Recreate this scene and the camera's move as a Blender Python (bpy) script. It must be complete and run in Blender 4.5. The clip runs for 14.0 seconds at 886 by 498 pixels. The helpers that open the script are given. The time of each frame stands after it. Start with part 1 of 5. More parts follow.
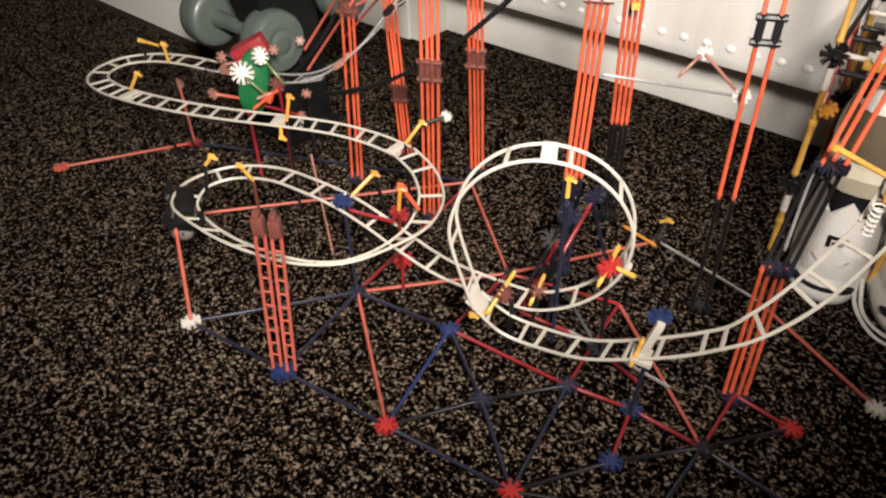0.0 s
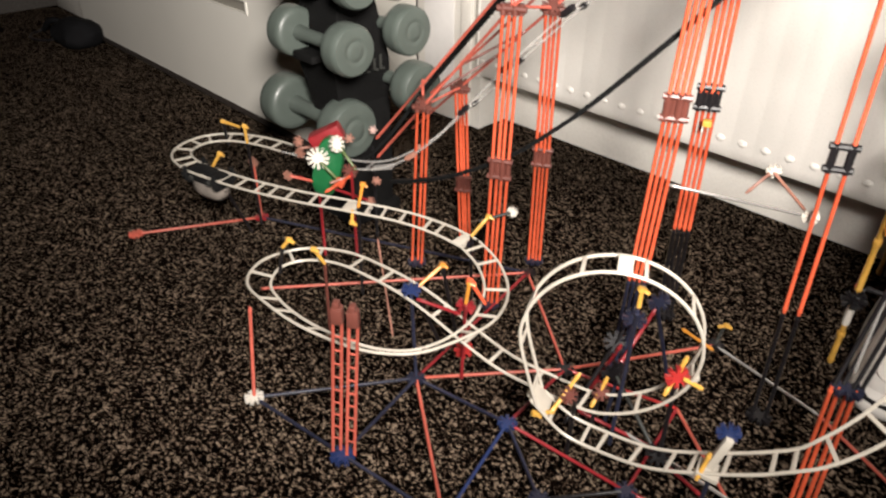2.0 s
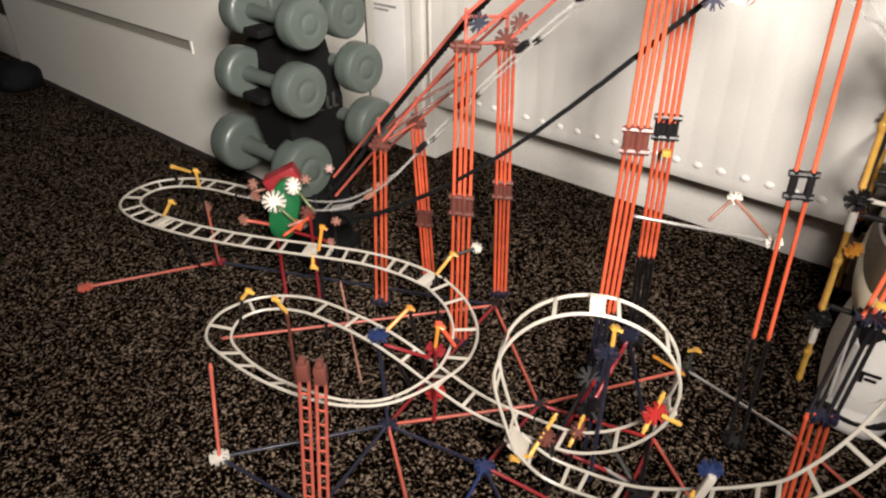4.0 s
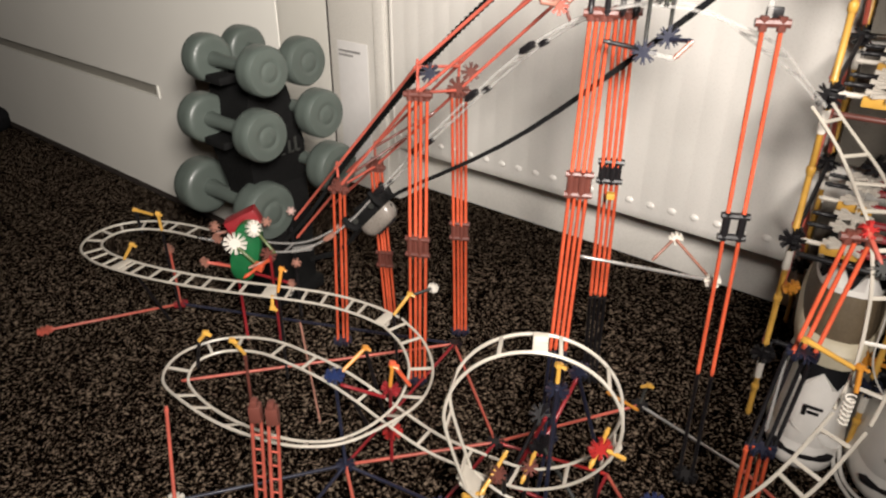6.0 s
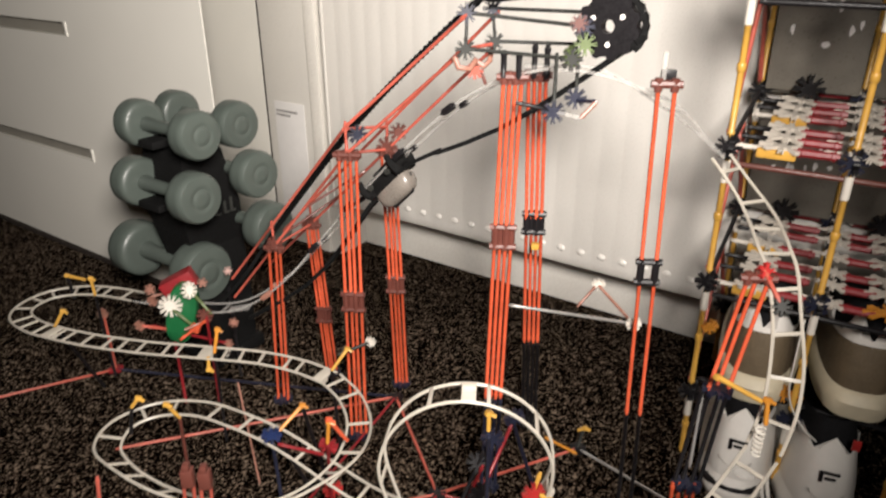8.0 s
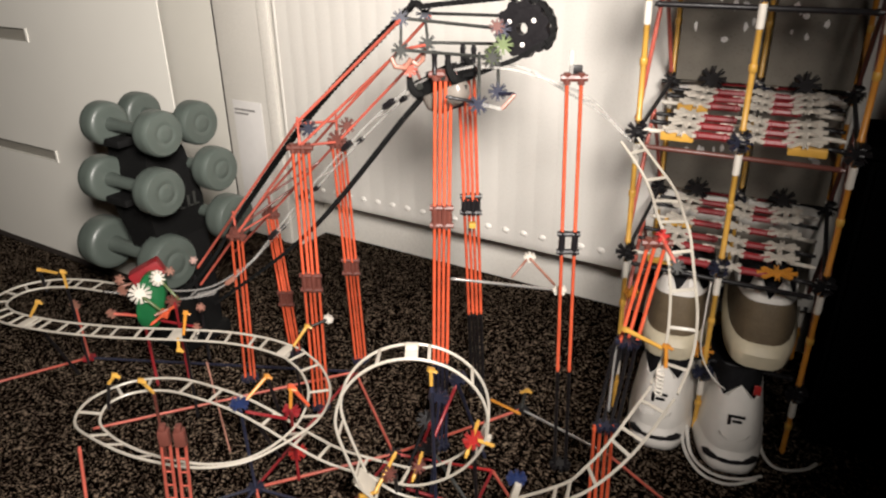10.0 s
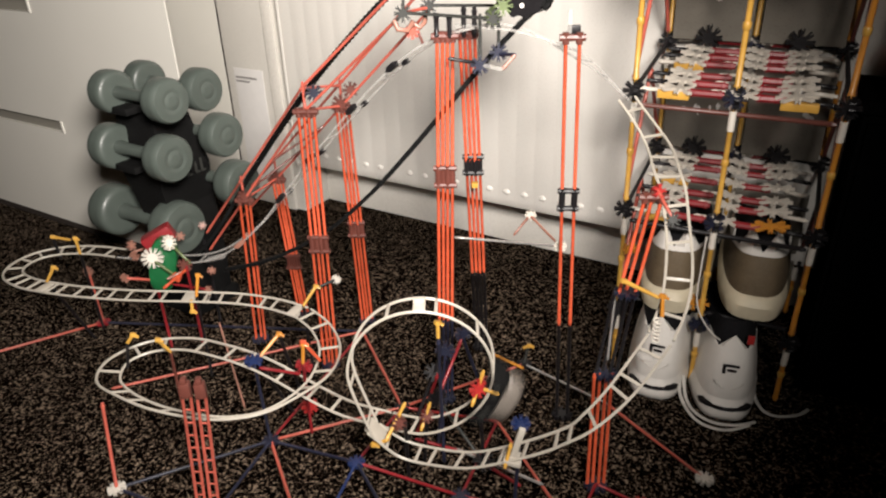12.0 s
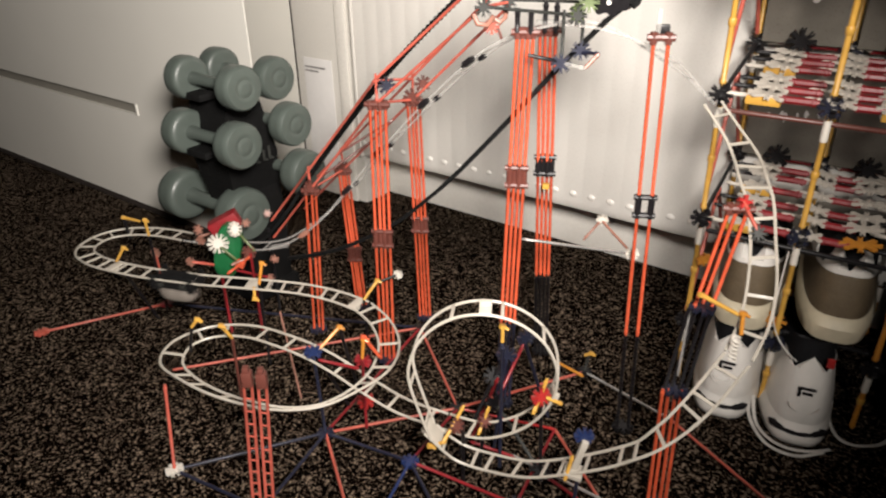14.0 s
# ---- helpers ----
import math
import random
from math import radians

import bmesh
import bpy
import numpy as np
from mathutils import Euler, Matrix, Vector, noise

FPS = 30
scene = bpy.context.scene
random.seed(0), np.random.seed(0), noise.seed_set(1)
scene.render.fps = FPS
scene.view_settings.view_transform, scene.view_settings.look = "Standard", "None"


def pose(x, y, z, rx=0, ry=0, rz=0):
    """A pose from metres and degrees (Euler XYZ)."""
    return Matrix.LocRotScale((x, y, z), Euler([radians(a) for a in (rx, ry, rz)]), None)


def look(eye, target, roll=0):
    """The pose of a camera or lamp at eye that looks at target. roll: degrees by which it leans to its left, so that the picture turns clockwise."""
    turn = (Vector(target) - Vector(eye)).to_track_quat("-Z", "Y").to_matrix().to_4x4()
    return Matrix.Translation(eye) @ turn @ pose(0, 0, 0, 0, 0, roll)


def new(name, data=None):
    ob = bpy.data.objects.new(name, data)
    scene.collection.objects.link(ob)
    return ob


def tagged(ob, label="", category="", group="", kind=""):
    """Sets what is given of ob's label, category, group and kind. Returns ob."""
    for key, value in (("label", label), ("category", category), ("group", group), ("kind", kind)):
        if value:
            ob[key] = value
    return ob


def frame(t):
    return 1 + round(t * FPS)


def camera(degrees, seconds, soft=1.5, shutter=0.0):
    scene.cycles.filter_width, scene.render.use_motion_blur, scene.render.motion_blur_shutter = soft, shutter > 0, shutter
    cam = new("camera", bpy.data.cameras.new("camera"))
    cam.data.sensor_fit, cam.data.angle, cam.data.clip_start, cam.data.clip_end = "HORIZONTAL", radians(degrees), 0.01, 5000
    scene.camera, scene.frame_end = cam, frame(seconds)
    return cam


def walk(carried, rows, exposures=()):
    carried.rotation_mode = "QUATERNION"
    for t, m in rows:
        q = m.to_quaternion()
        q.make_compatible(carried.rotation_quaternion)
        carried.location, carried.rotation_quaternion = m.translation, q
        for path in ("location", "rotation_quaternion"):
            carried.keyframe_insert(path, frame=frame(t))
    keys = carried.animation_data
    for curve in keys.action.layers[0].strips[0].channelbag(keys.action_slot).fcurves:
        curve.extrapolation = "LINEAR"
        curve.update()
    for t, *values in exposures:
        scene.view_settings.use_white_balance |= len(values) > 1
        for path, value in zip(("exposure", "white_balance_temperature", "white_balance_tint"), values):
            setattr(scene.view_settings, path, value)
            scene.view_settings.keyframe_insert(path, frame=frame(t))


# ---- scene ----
cam = camera(65.1, 14.0, soft=2.2, shutter=0.5)
PATH = [
    (0, (0.013, 0.062, 0.516), (-0.403, 1.572, -0.728), -1.3),
    (0.5, (0.012, 0.063, 0.513), (-0.374, 1.564, -0.751), -0.3),
    (1, (0.008, 0.064, 0.514), (-0.375, 1.562, -0.754), 0.1),
    (1.5, (-0.008, 0.055, 0.529), (-0.47, 1.613, -0.637), 1.0),
    (2, (-0.022, 0.05, 0.549), (-0.551, 1.645, -0.536), 0.5),
    (2.5, (-0.037, 0.059, 0.556), (-0.6, 1.658, -0.506), 0.2),
    (3, (-0.039, 0.073, 0.554), (-0.534, 1.698, -0.502), 0.2),
    (5.3, (-0.018, 0.072, 0.568), (-0.419, 1.764, -0.421), -0.1),
    (5.5, (-0.015, 0.068, 0.568), (-0.408, 1.77, -0.407), 0.2),
    (6, (-0.009, 0.064, 0.572), (-0.381, 1.788, -0.373), 0.1),
    (6.5, (-0.003, 0.059, 0.574), (-0.345, 1.801, -0.348), -0.1),
    (7, (0.003, 0.058, 0.575), (-0.31, 1.817, -0.324), -0.2),
    (7.5, (0.008, 0.055, 0.58), (-0.272, 1.841, -0.276), -0.1),
    (8, (0.014, 0.052, 0.584), (-0.232, 1.862, -0.231), -0.1),
    (8.2, (0.017, 0.051, 0.584), (-0.215, 1.88, -0.191), 0.1),
    (10.3, (0.0483, -0.0404, 0.6039), (-0.0752, 1.5924, -0.1437), -1.18),
    (10.5, (0.0467, -0.0488, 0.6050), (-0.0682, 1.5863, -0.1388), -1.51),
    (11, (0.0486, -0.0559, 0.6047), (-0.0603, 1.5597, -0.1815), -2.04),
    (11.5, (0.0482, -0.0547, 0.6037), (-0.0695, 1.5432, -0.2165), -1.85),
    (12, (0.0444, -0.0538, 0.6012), (-0.0902, 1.5446, -0.2155), -1.66),
    (12.5, (0.0433, -0.0509, 0.6001), (-0.1083, 1.5426, -0.2231), -1.48),
    (13, (0.0421, -0.0494, 0.5985), (-0.1166, 1.5390, -0.2333), -1.25),
    (13.5, (0.0364, -0.0464, 0.5997), (-0.1748, 1.5362, -0.2315), -0.96),
    (14, (0.0252, -0.0381, 0.5993), (-0.2398, 1.5385, -0.2278), -0.86),
]
walk(cam, [(t, look(eye, target, roll)) for t, eye, target, roll in PATH], exposures=[(0, 0.35), (1.2, 0.4), (2.0, 0.42), (3.0, 0.35), (5.5, 0.0), (8, -0.08), (10.5, 0.0), (14, 0.0)])

# ---- light ----
world = bpy.data.worlds.new("room_dark")
world.use_nodes = True
world.node_tree.nodes["Background"].inputs[0].default_value = (1.0, 0.8, 0.6, 1)
world.node_tree.nodes["Background"].inputs[1].default_value = 0.012
scene.world = world


def lamp(name, kind, where, energy, colour, size=0.1):
    data = bpy.data.lights.new(name, kind)
    data.energy, data.color = energy, colour
    if kind == "AREA":
        data.shape, data.size = "DISK", size
    else:
        data.shadow_soft_size = size
    ob = new(name, data)
    ob.matrix_world = where
    return ob


WARM = (1.0, 0.925, 0.86)
hand_lamp = lamp("hand_lamp_light", "SPOT", look((0.15, -0.12, 0.80), (-0.35, 0.95, 0.33)), 142, WARM, 0.10)
hand_lamp.data.spot_size, hand_lamp.data.spot_blend = radians(86), 1.0

# ---- materials ----


def nodes_of(name):
    m = bpy.data.materials.new(name)
    m.use_nodes = True
    t = m.node_tree
    return m, t, t.nodes["Principled BSDF"]


def ramp(t, source, stops):
    r = t.nodes.new("ShaderNodeValToRGB")
    while len(r.color_ramp.elements) < len(stops):
        r.color_ramp.elements.new(0.5)
    for e, (p, c) in zip(r.color_ramp.elements, stops):
        e.position, e.color = p, (*c, 1)
    t.links.new(source, r.inputs[0])
    return r.outputs[0]


def noise_of(t, scale, detail=3.0, rough=0.5, kind="Object"):
    co = t.nodes.new("ShaderNodeTexCoord")
    n = t.nodes.new("ShaderNodeTexNoise")
    n.inputs["Scale"].default_value, n.inputs["Detail"].default_value, n.inputs["Roughness"].default_value = scale, detail, rough
    t.links.new(co.outputs[kind], n.inputs["Vector"])
    return n.outputs["Fac"]


def bumped(t, b, source, strength, distance):
    bump = t.nodes.new("ShaderNodeBump")
    bump.inputs["Strength"].default_value, bump.inputs["Distance"].default_value = strength, distance
    t.links.new(source, bump.inputs["Height"])
    t.links.new(bump.outputs[0], b.inputs["Normal"])


def mixed(t, fac, a, c, mode="MIX"):
    m = t.nodes.new("ShaderNodeMixRGB")
    m.blend_type = mode
    for k, val in enumerate((fac, a, c)):
        if isinstance(val, (int, float)):
            m.inputs[k].default_value = val
        elif isinstance(val, tuple):
            m.inputs[k].default_value = (*val, 1)
        else:
            t.links.new(val, m.inputs[k])
    return m.outputs[0]


def stuff(name, colour, rough=0.4, spread=0.18, scale=60, bump=0.15, metal=0.0, grain=400, spec=0.5, see=0.0, sub=0.0, vary=0.14):
    """A surface of one colour with wear at two scales."""
    m, t, b = nodes_of(name)
    big, small = noise_of(t, scale, 4), noise_of(t, grain, 2)
    dark = tuple(max(0, c * (1 - spread)) for c in colour)
    light = tuple(min(1, c * (1 + spread * 0.6)) for c in colour)
    c = ramp(t, big, [(0.3, dark), (0.7, light)])
    info = t.nodes.new("ShaderNodeObjectInfo")
    tone = ramp(t, info.outputs["Random"], [(0.0, (1 - vary,) * 3), (1.0, (1.0, 1.0, 1.0))])
    t.links.new(mixed(t, 1.0, c, tone, "MULTIPLY"), b.inputs["Base Color"])
    r = ramp(t, small, [(0.3, (rough * 0.8,) * 3), (0.7, (min(1, rough * 1.2),) * 3)])
    t.links.new(r, b.inputs["Roughness"])
    b.inputs["Metallic"].default_value = metal
    b.inputs["Specular IOR Level"].default_value = spec
    b.inputs["Transmission Weight"].default_value = see
    if sub:
        b.inputs["Subsurface Weight"].default_value = sub
        b.inputs["Subsurface Radius"].default_value = (0.003, 0.002, 0.001)
    bumped(t, b, small, bump, 0.0006)
    return m


def carpet_material():
    """Loop-pile carpet with black, grey and oatmeal flecks."""
    m, t, b = nodes_of("carpet_fleck")
    co = t.nodes.new("ShaderNodeTexCoord")
    v = t.nodes.new("ShaderNodeTexVoronoi")
    v.inputs["Scale"].default_value = 400
    warp = t.nodes.new("ShaderNodeTexNoise")
    warp.inputs["Scale"].default_value = 260
    t.links.new(co.outputs["Object"], warp.inputs["Vector"])
    bent = mixed(t, 0.009, co.outputs["Object"], warp.outputs["Color"], "ADD")
    t.links.new(bent, v.inputs["Vector"])
    tone = t.nodes.new("ShaderNodeSeparateColor")
    t.links.new(v.outputs["Color"], tone.inputs[0])
    fleck = noise_of(t, 270, 3, 0.68)
    both = t.nodes.new("ShaderNodeMath")
    both.operation = "MULTIPLY_ADD"
    both.inputs[1].default_value, both.inputs[2].default_value = 0.35, -0.175
    t.links.new(tone.outputs[0], both.inputs[0])
    total = t.nodes.new("ShaderNodeMath")
    t.links.new(both.outputs[0], total.inputs[0])
    t.links.new(fleck, total.inputs[1])
    c = ramp(t, total.outputs[0], [(0.48, (0.0012, 0.0009, 0.0007)), (0.55, (0.004, 0.0023, 0.0016)), (0.61, (0.044, 0.028, 0.019)), (0.71, (0.28, 0.215, 0.158))])
    patch = ramp(t, noise_of(t, 3.0, 4), [(0.3, (0.72, 0.72, 0.72)), (0.7, (1, 1, 1))])
    t.links.new(mixed(t, 1.0, c, patch, "MULTIPLY"), b.inputs["Base Color"])
    b.inputs["Roughness"].default_value = 1.0
    b.inputs["Specular IOR Level"].default_value = 0.0
    bumped(t, b, total.outputs[0], 0.9, 0.004)
    return m


CARPET = carpet_material()
ORANGE = stuff("orange_plastic", (0.52, 0.085, 0.036), 0.38, spec=0.4, sub=0.05)
RED = stuff("red_plastic", (0.36, 0.024, 0.022), 0.35)
CORAL = stuff("coral_plastic", (0.44, 0.095, 0.065), 0.38)
CRIMSON = stuff("crimson_plastic", (0.22, 0.014, 0.018), 0.4)
WHITE = stuff("white_plastic", (0.64, 0.60, 0.53), 0.35, 0.08)
TRACK = stuff("cream_track_plastic", (0.43, 0.395, 0.335), 0.40, 0.10)
CLEAR = stuff("translucent_plastic", (0.55, 0.53, 0.50), 0.35, 0.05, spec=0.2)
CLEAR.node_tree.nodes["Principled BSDF"].inputs["Alpha"].default_value = 0.24
YELLOW = stuff("yellow_plastic", (0.54, 0.30, 0.055), 0.36)
AMBER = stuff("amber_plastic", (0.54, 0.22, 0.03), 0.36)
BLUE = stuff("blue_plastic", (0.012, 0.024, 0.085), 0.45)
NAVY = stuff("navy_plastic", (0.014, 0.016, 0.032), 0.4)
BLACK = stuff("black_plastic", (0.009, 0.008, 0.009), 0.42, spec=0.3)
SMOKE = stuff("smoke_grey_plastic", (0.030, 0.031, 0.028), 0.5, spec=0.25)
GREEN = stuff("green_plastic", (0.009, 0.10, 0.032), 0.36)
PEACH = stuff("peach_plastic", (0.27, 0.125, 0.09), 0.4)
BROWN = stuff("brown_red_plastic", (0.11, 0.034, 0.025), 0.4)
SILVER = stuff("silver_rod", (0.62, 0.60, 0.57), 0.22, metal=0.7)
VINYL = stuff("grey_vinyl", (0.068, 0.083, 0.073), 0.42, 0.12, 25, 0.3)
RUBBER = stuff("black_rubber", (0.006, 0.006, 0.006), 0.75, spec=0.12)
PAINT = stuff("white_gloss_paint", (0.80, 0.77, 0.71), 0.28, 0.05, 4, 0.08)
LAMINATE = stuff("white_laminate", (0.70, 0.68, 0.62), 0.38, 0.06, 3, 0.05, vary=0.0)
# grey that puts the shade of the grip recesses into their colour
CHANNEL = stuff("shade_grey_channel", (0.26, 0.245, 0.21), 0.5, 0.12, 8, 0.1)
# dark colour that keeps the unseen walls from bouncing light back
SHADE = stuff("bounce_cutting_wall", (0.055, 0.048, 0.042), 0.85, 0.1, 3, 0.3, grain=150)
PLASTER = stuff("magnolia_wall", (0.72, 0.67, 0.58), 0.8, 0.06, 3, 0.3, grain=150)
ENAMEL = stuff("radiator_enamel", (0.83, 0.80, 0.745), 0.30, 0.04, 5, 0.05)
GAP = stuff("shadow_gap_board", (0.045, 0.035, 0.03), 0.6)
PAPER = stuff("printed_paper", (0.78, 0.76, 0.74), 0.7, 0.03)
INK = stuff("grey_ink", (0.30, 0.29, 0.28), 0.7)
LEATHER = stuff("white_leather", (0.74, 0.71, 0.66), 0.42, 0.08, 40, 0.5)
CREAM = stuff("cream_sole_rubber", (0.62, 0.55, 0.40), 0.5, 0.1)
BLACKCLOTH = stuff("black_fabric", (0.008, 0.008, 0.009), 0.9, bump=0.6, spec=0.1)
TAN = stuff("olive_brown_mesh", (0.13, 0.095, 0.055), 0.7, bump=0.7)
LACE = stuff("white_lace_cord", (0.66, 0.63, 0.58), 0.8, bump=0.6)
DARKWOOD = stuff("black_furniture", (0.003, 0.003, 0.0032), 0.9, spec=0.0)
IVORY = stuff("ivory_plastic", (0.52, 0.475, 0.41), 0.45)
# also colours the low sheets that stand in for shade under the shelves
FROST = stuff("frosted_grey_and_low_shade", (0.17, 0.155, 0.13), 0.32, 0.25, 20, 0.4)

# ---- building helpers ----


def part(name, bm, material, parent=None, label="", smooth=True):
    me = bpy.data.meshes.new(name)
    bm.normal_update()
    bm.to_mesh(me)
    bm.free()
    me.materials.append(material)
    if smooth:
        me.shade_smooth()
        me.set_sharp_from_angle(angle=radians(42))
    ob = new(name, me)
    if parent is not None:
        ob.parent = parent
    if label:
        ob["label"] = label
    return ob


def holder(name, m=None):
    ob = new(name)
    ob.empty_display_size = 0.02
    if m is not None:
        ob.matrix_basis = m
    return ob


def V(*a):
    return Vector(a if len(a) == 3 else a[0])


def box(bm, lo, hi, bevel=0.0, m=None):
    lo, hi = V(lo), V(hi)
    r = bmesh.ops.create_cube(bm, size=1.0, matrix=Matrix.Translation((lo + hi) / 2) @ Matrix.Diagonal((*(hi - lo), 1)))
    if bevel:
        es = list({e for v in r["verts"] for e in v.link_edges})
        b = bmesh.ops.bevel(bm, geom=es, offset=bevel, segments=2, affect="EDGES", profile=0.6)
        vs = list({v for f in b["faces"] for v in f.verts} | {v for v in r["verts"] if v.is_valid})
    else:
        vs = r["verts"]
    if m is not None:
        bmesh.ops.transform(bm, matrix=m, verts=vs)


def ring_frame(d, hint=None):
    d = d.normalized()
    h = V(hint) if hint is not None else (V(0, 0, 1) if abs(d.z) < 0.9 else V(1, 0, 0))
    a = h.cross(d).normalized()
    return a, d.cross(a).normalized()


def tube(bm, pts, r, n=6, closed=False, caps=True, flat=1.0, hint=None):
    """A rod along points; r a number or one for each point."""
    pts = [V(p) for p in pts]
    rings = []
    for i, p in enumerate(pts):
        if closed:
            d = pts[(i + 1) % len(pts)] - pts[i - 1]
        else:
            d = pts[min(i + 1, len(pts) - 1)] - pts[max(i - 1, 0)]
        if not rings or hint is not None:
            a, b = ring_frame(d, hint)
        else:
            b0 = d.normalized()
            a = (a - b0 * a.dot(b0)).normalized()
            b = b0.cross(a)
        k = r[i] if isinstance(r, (list, tuple)) else r
        rings.append([bm.verts.new(p + a * (k * math.cos(2 * math.pi * j / n)) + b * (k * flat * math.sin(2 * math.pi * j / n))) for j in range(n)])
    for i in range(len(rings) - (0 if closed else 1)):
        s, e = rings[i], rings[(i + 1) % len(rings)]
        for j in range(n):
            bm.faces.new((s[j], s[(j + 1) % n], e[(j + 1) % n], e[j]))
    if caps and not closed:
        bm.faces.new(rings[0][::-1])
        bm.faces.new(rings[-1])


def rod(bm, a, b, r=0.0022, n=8):
    """A toy rod: slim shaft with a ribbed collar near each end."""
    a, b = V(a), V(b)
    d = b - a
    L = d.length
    k = min(0.006 / L, 0.2)
    stops = [(0, 0.7), (k * 0.5, 0.7), (k * 0.55, 1.0), (k, 1.0), (k * 1.1, 0.85), (1 - k * 1.1, 0.85), (1 - k, 1.0), (1 - k * 0.55, 1.0), (1 - k * 0.5, 0.7), (1, 0.7)]
    tube(bm, [a + d * s for s, _ in stops], [r * f for _, f in stops], n)


def lathe(bm, profile, m, n=24):
    """Turned about the local z axis; profile rows of (radius, height)."""
    rings = [[bm.verts.new(m @ V(r * math.cos(2 * math.pi * j / n), r * math.sin(2 * math.pi * j / n), h)) for j in range(n)] for r, h in profile]
    for s, e in zip(rings, rings[1:]):
        for j in range(n):
            bm.faces.new((s[j], s[(j + 1) % n], e[(j + 1) % n], e[j]))
    bm.faces.new(rings[0][::-1])
    bm.faces.new(rings[-1])


def along(a, b):
    """A pose at a whose z axis points to b."""
    a, b = V(a), V(b)
    return Matrix.Translation(a) @ (b - a).to_track_quat("Z", "Y").to_matrix().to_4x4()


def star(bm, m, r=0.011, prongs=8, thick=0.0045, sweep=360.0, hub=0.46, slim=1.0):
    """A snap connector: one flat moulding with forked prongs round its hub."""
    flat = []
    for k in range(prongs):
        a = radians(sweep) * k / prongs
        w = min(0.30, math.pi / prongs * 0.55) * slim
        for f, o in ((hub, -math.pi / prongs), (hub - 0.02, -w * 1.1), (0.97, -w * 0.85), (1.0, -w * 0.38), (0.70, -w * 0.20), (0.70, w * 0.20), (1.0, w * 0.38), (0.97, w * 0.85), (hub - 0.02, w * 1.1)):
            flat.append((r * f * math.cos(a + o), r * f * math.sin(a + o)))
    low = [bm.verts.new(m @ V(x, y, -thick / 2)) for x, y in flat]
    high = [bm.verts.new(m @ V(x, y, thick / 2)) for x, y in flat]
    n = len(flat)
    for j in range(n):
        bm.faces.new((low[j], low[(j + 1) % n], high[(j + 1) % n], high[j]))
    bm.faces.new(low[::-1])
    bm.faces.new(high)


def block(bm, at, size, turn=(0, 0, 0), bevel=0.001):
    s = V(size) / 2
    box(bm, -s, s, bevel, pose(*at, *turn))


def curve_points(ctrl, step):
    """A smooth line through the control rows (x, y, z), even in arc length."""
    P = [V(c) for c in ctrl]
    fine = []
    for i in range(len(P) - 1):
        p0, p1, p2, p3 = P[max(i - 1, 0)], P[i], P[i + 1], P[min(i + 2, len(P) - 1)]
        for k in range(24):
            t = k / 24
            fine.append(0.5 * (2 * p1 + (p2 - p0) * t + (2 * p0 - 5 * p1 + 4 * p2 - p3) * t * t + (3 * p1 - p0 - 3 * p2 + p3) * t ** 3))
    fine.append(P[-1])
    for _ in range(2):
        fine = [fine[0]] + [(a + b * 2 + c) / 4 for a, b, c in zip(fine, fine[1:], fine[2:])] + [fine[-1]]
    out, left = [fine[0]], step
    for a, b in zip(fine, fine[1:]):
        d = (b - a).length
        while d >= left > 0:
            a = a + (b - a) * (left / d)
            d -= left
            out.append(a.copy())
            left = step
        left -= d
    return out


# ---- the room: its walls run 27 degrees off the x axis ----
ROOM = pose(0, 0, 0, 0, 0, -27)


def structure(name, lo, hi, material, label, bevel=0.0):
    bm = bmesh.new()
    box(bm, lo, hi, bevel)
    ob = part(name, bm, material, None, label)
    ob.matrix_basis = ROOM
    return tagged(ob, label, name.split("_")[0], kind="structure")


def floor():
    bm = bmesh.new()
    bmesh.ops.create_grid(bm, x_segments=150, y_segments=150, size=2.6)
    for v in bm.verts:
        v.co.z = 0.0012 * noise.noise(v.co * 14) + 0.0010 * noise.noise(v.co * 45) - 0.002
    ob = part("floor", bm, CARPET)
    ob.matrix_basis = ROOM
    tagged(ob, "charcoal, grey and oatmeal flecked carpet floor", "floor", kind="structure")


floor()
structure("wall_north", (-2.6, 1.088, 0), (1.6, 1.188, 2.4), PLASTER, "plain magnolia painted wall behind the radiator")
# three unseen walls close the room, darkened so shadows stay deep
structure("wall_east", (1.5, -2.6, 0), (1.6, 1.088, 2.4), SHADE, "unseen side wall in dark taupe to cut bounced light")
structure("wall_south", (-2.6, -2.6, 0), (1.5, -2.5, 2.4), SHADE, "unseen wall in dark taupe to cut bounced light")
structure("wall_west", (-2.6, -2.5, 0), (-2.5, 1.088, 2.4), SHADE, "unseen side wall in dark taupe to cut bounced light")
structure("ceiling", (-2.6, -2.6, 2.4), (1.6, 1.188, 2.5), PAINT, "plain white painted ceiling")
structure("baseboard", (-0.912, 1.066, 0), (1.5, 1.088, 0.105), PAINT, "white painted skirting board along the wall", 0.004)


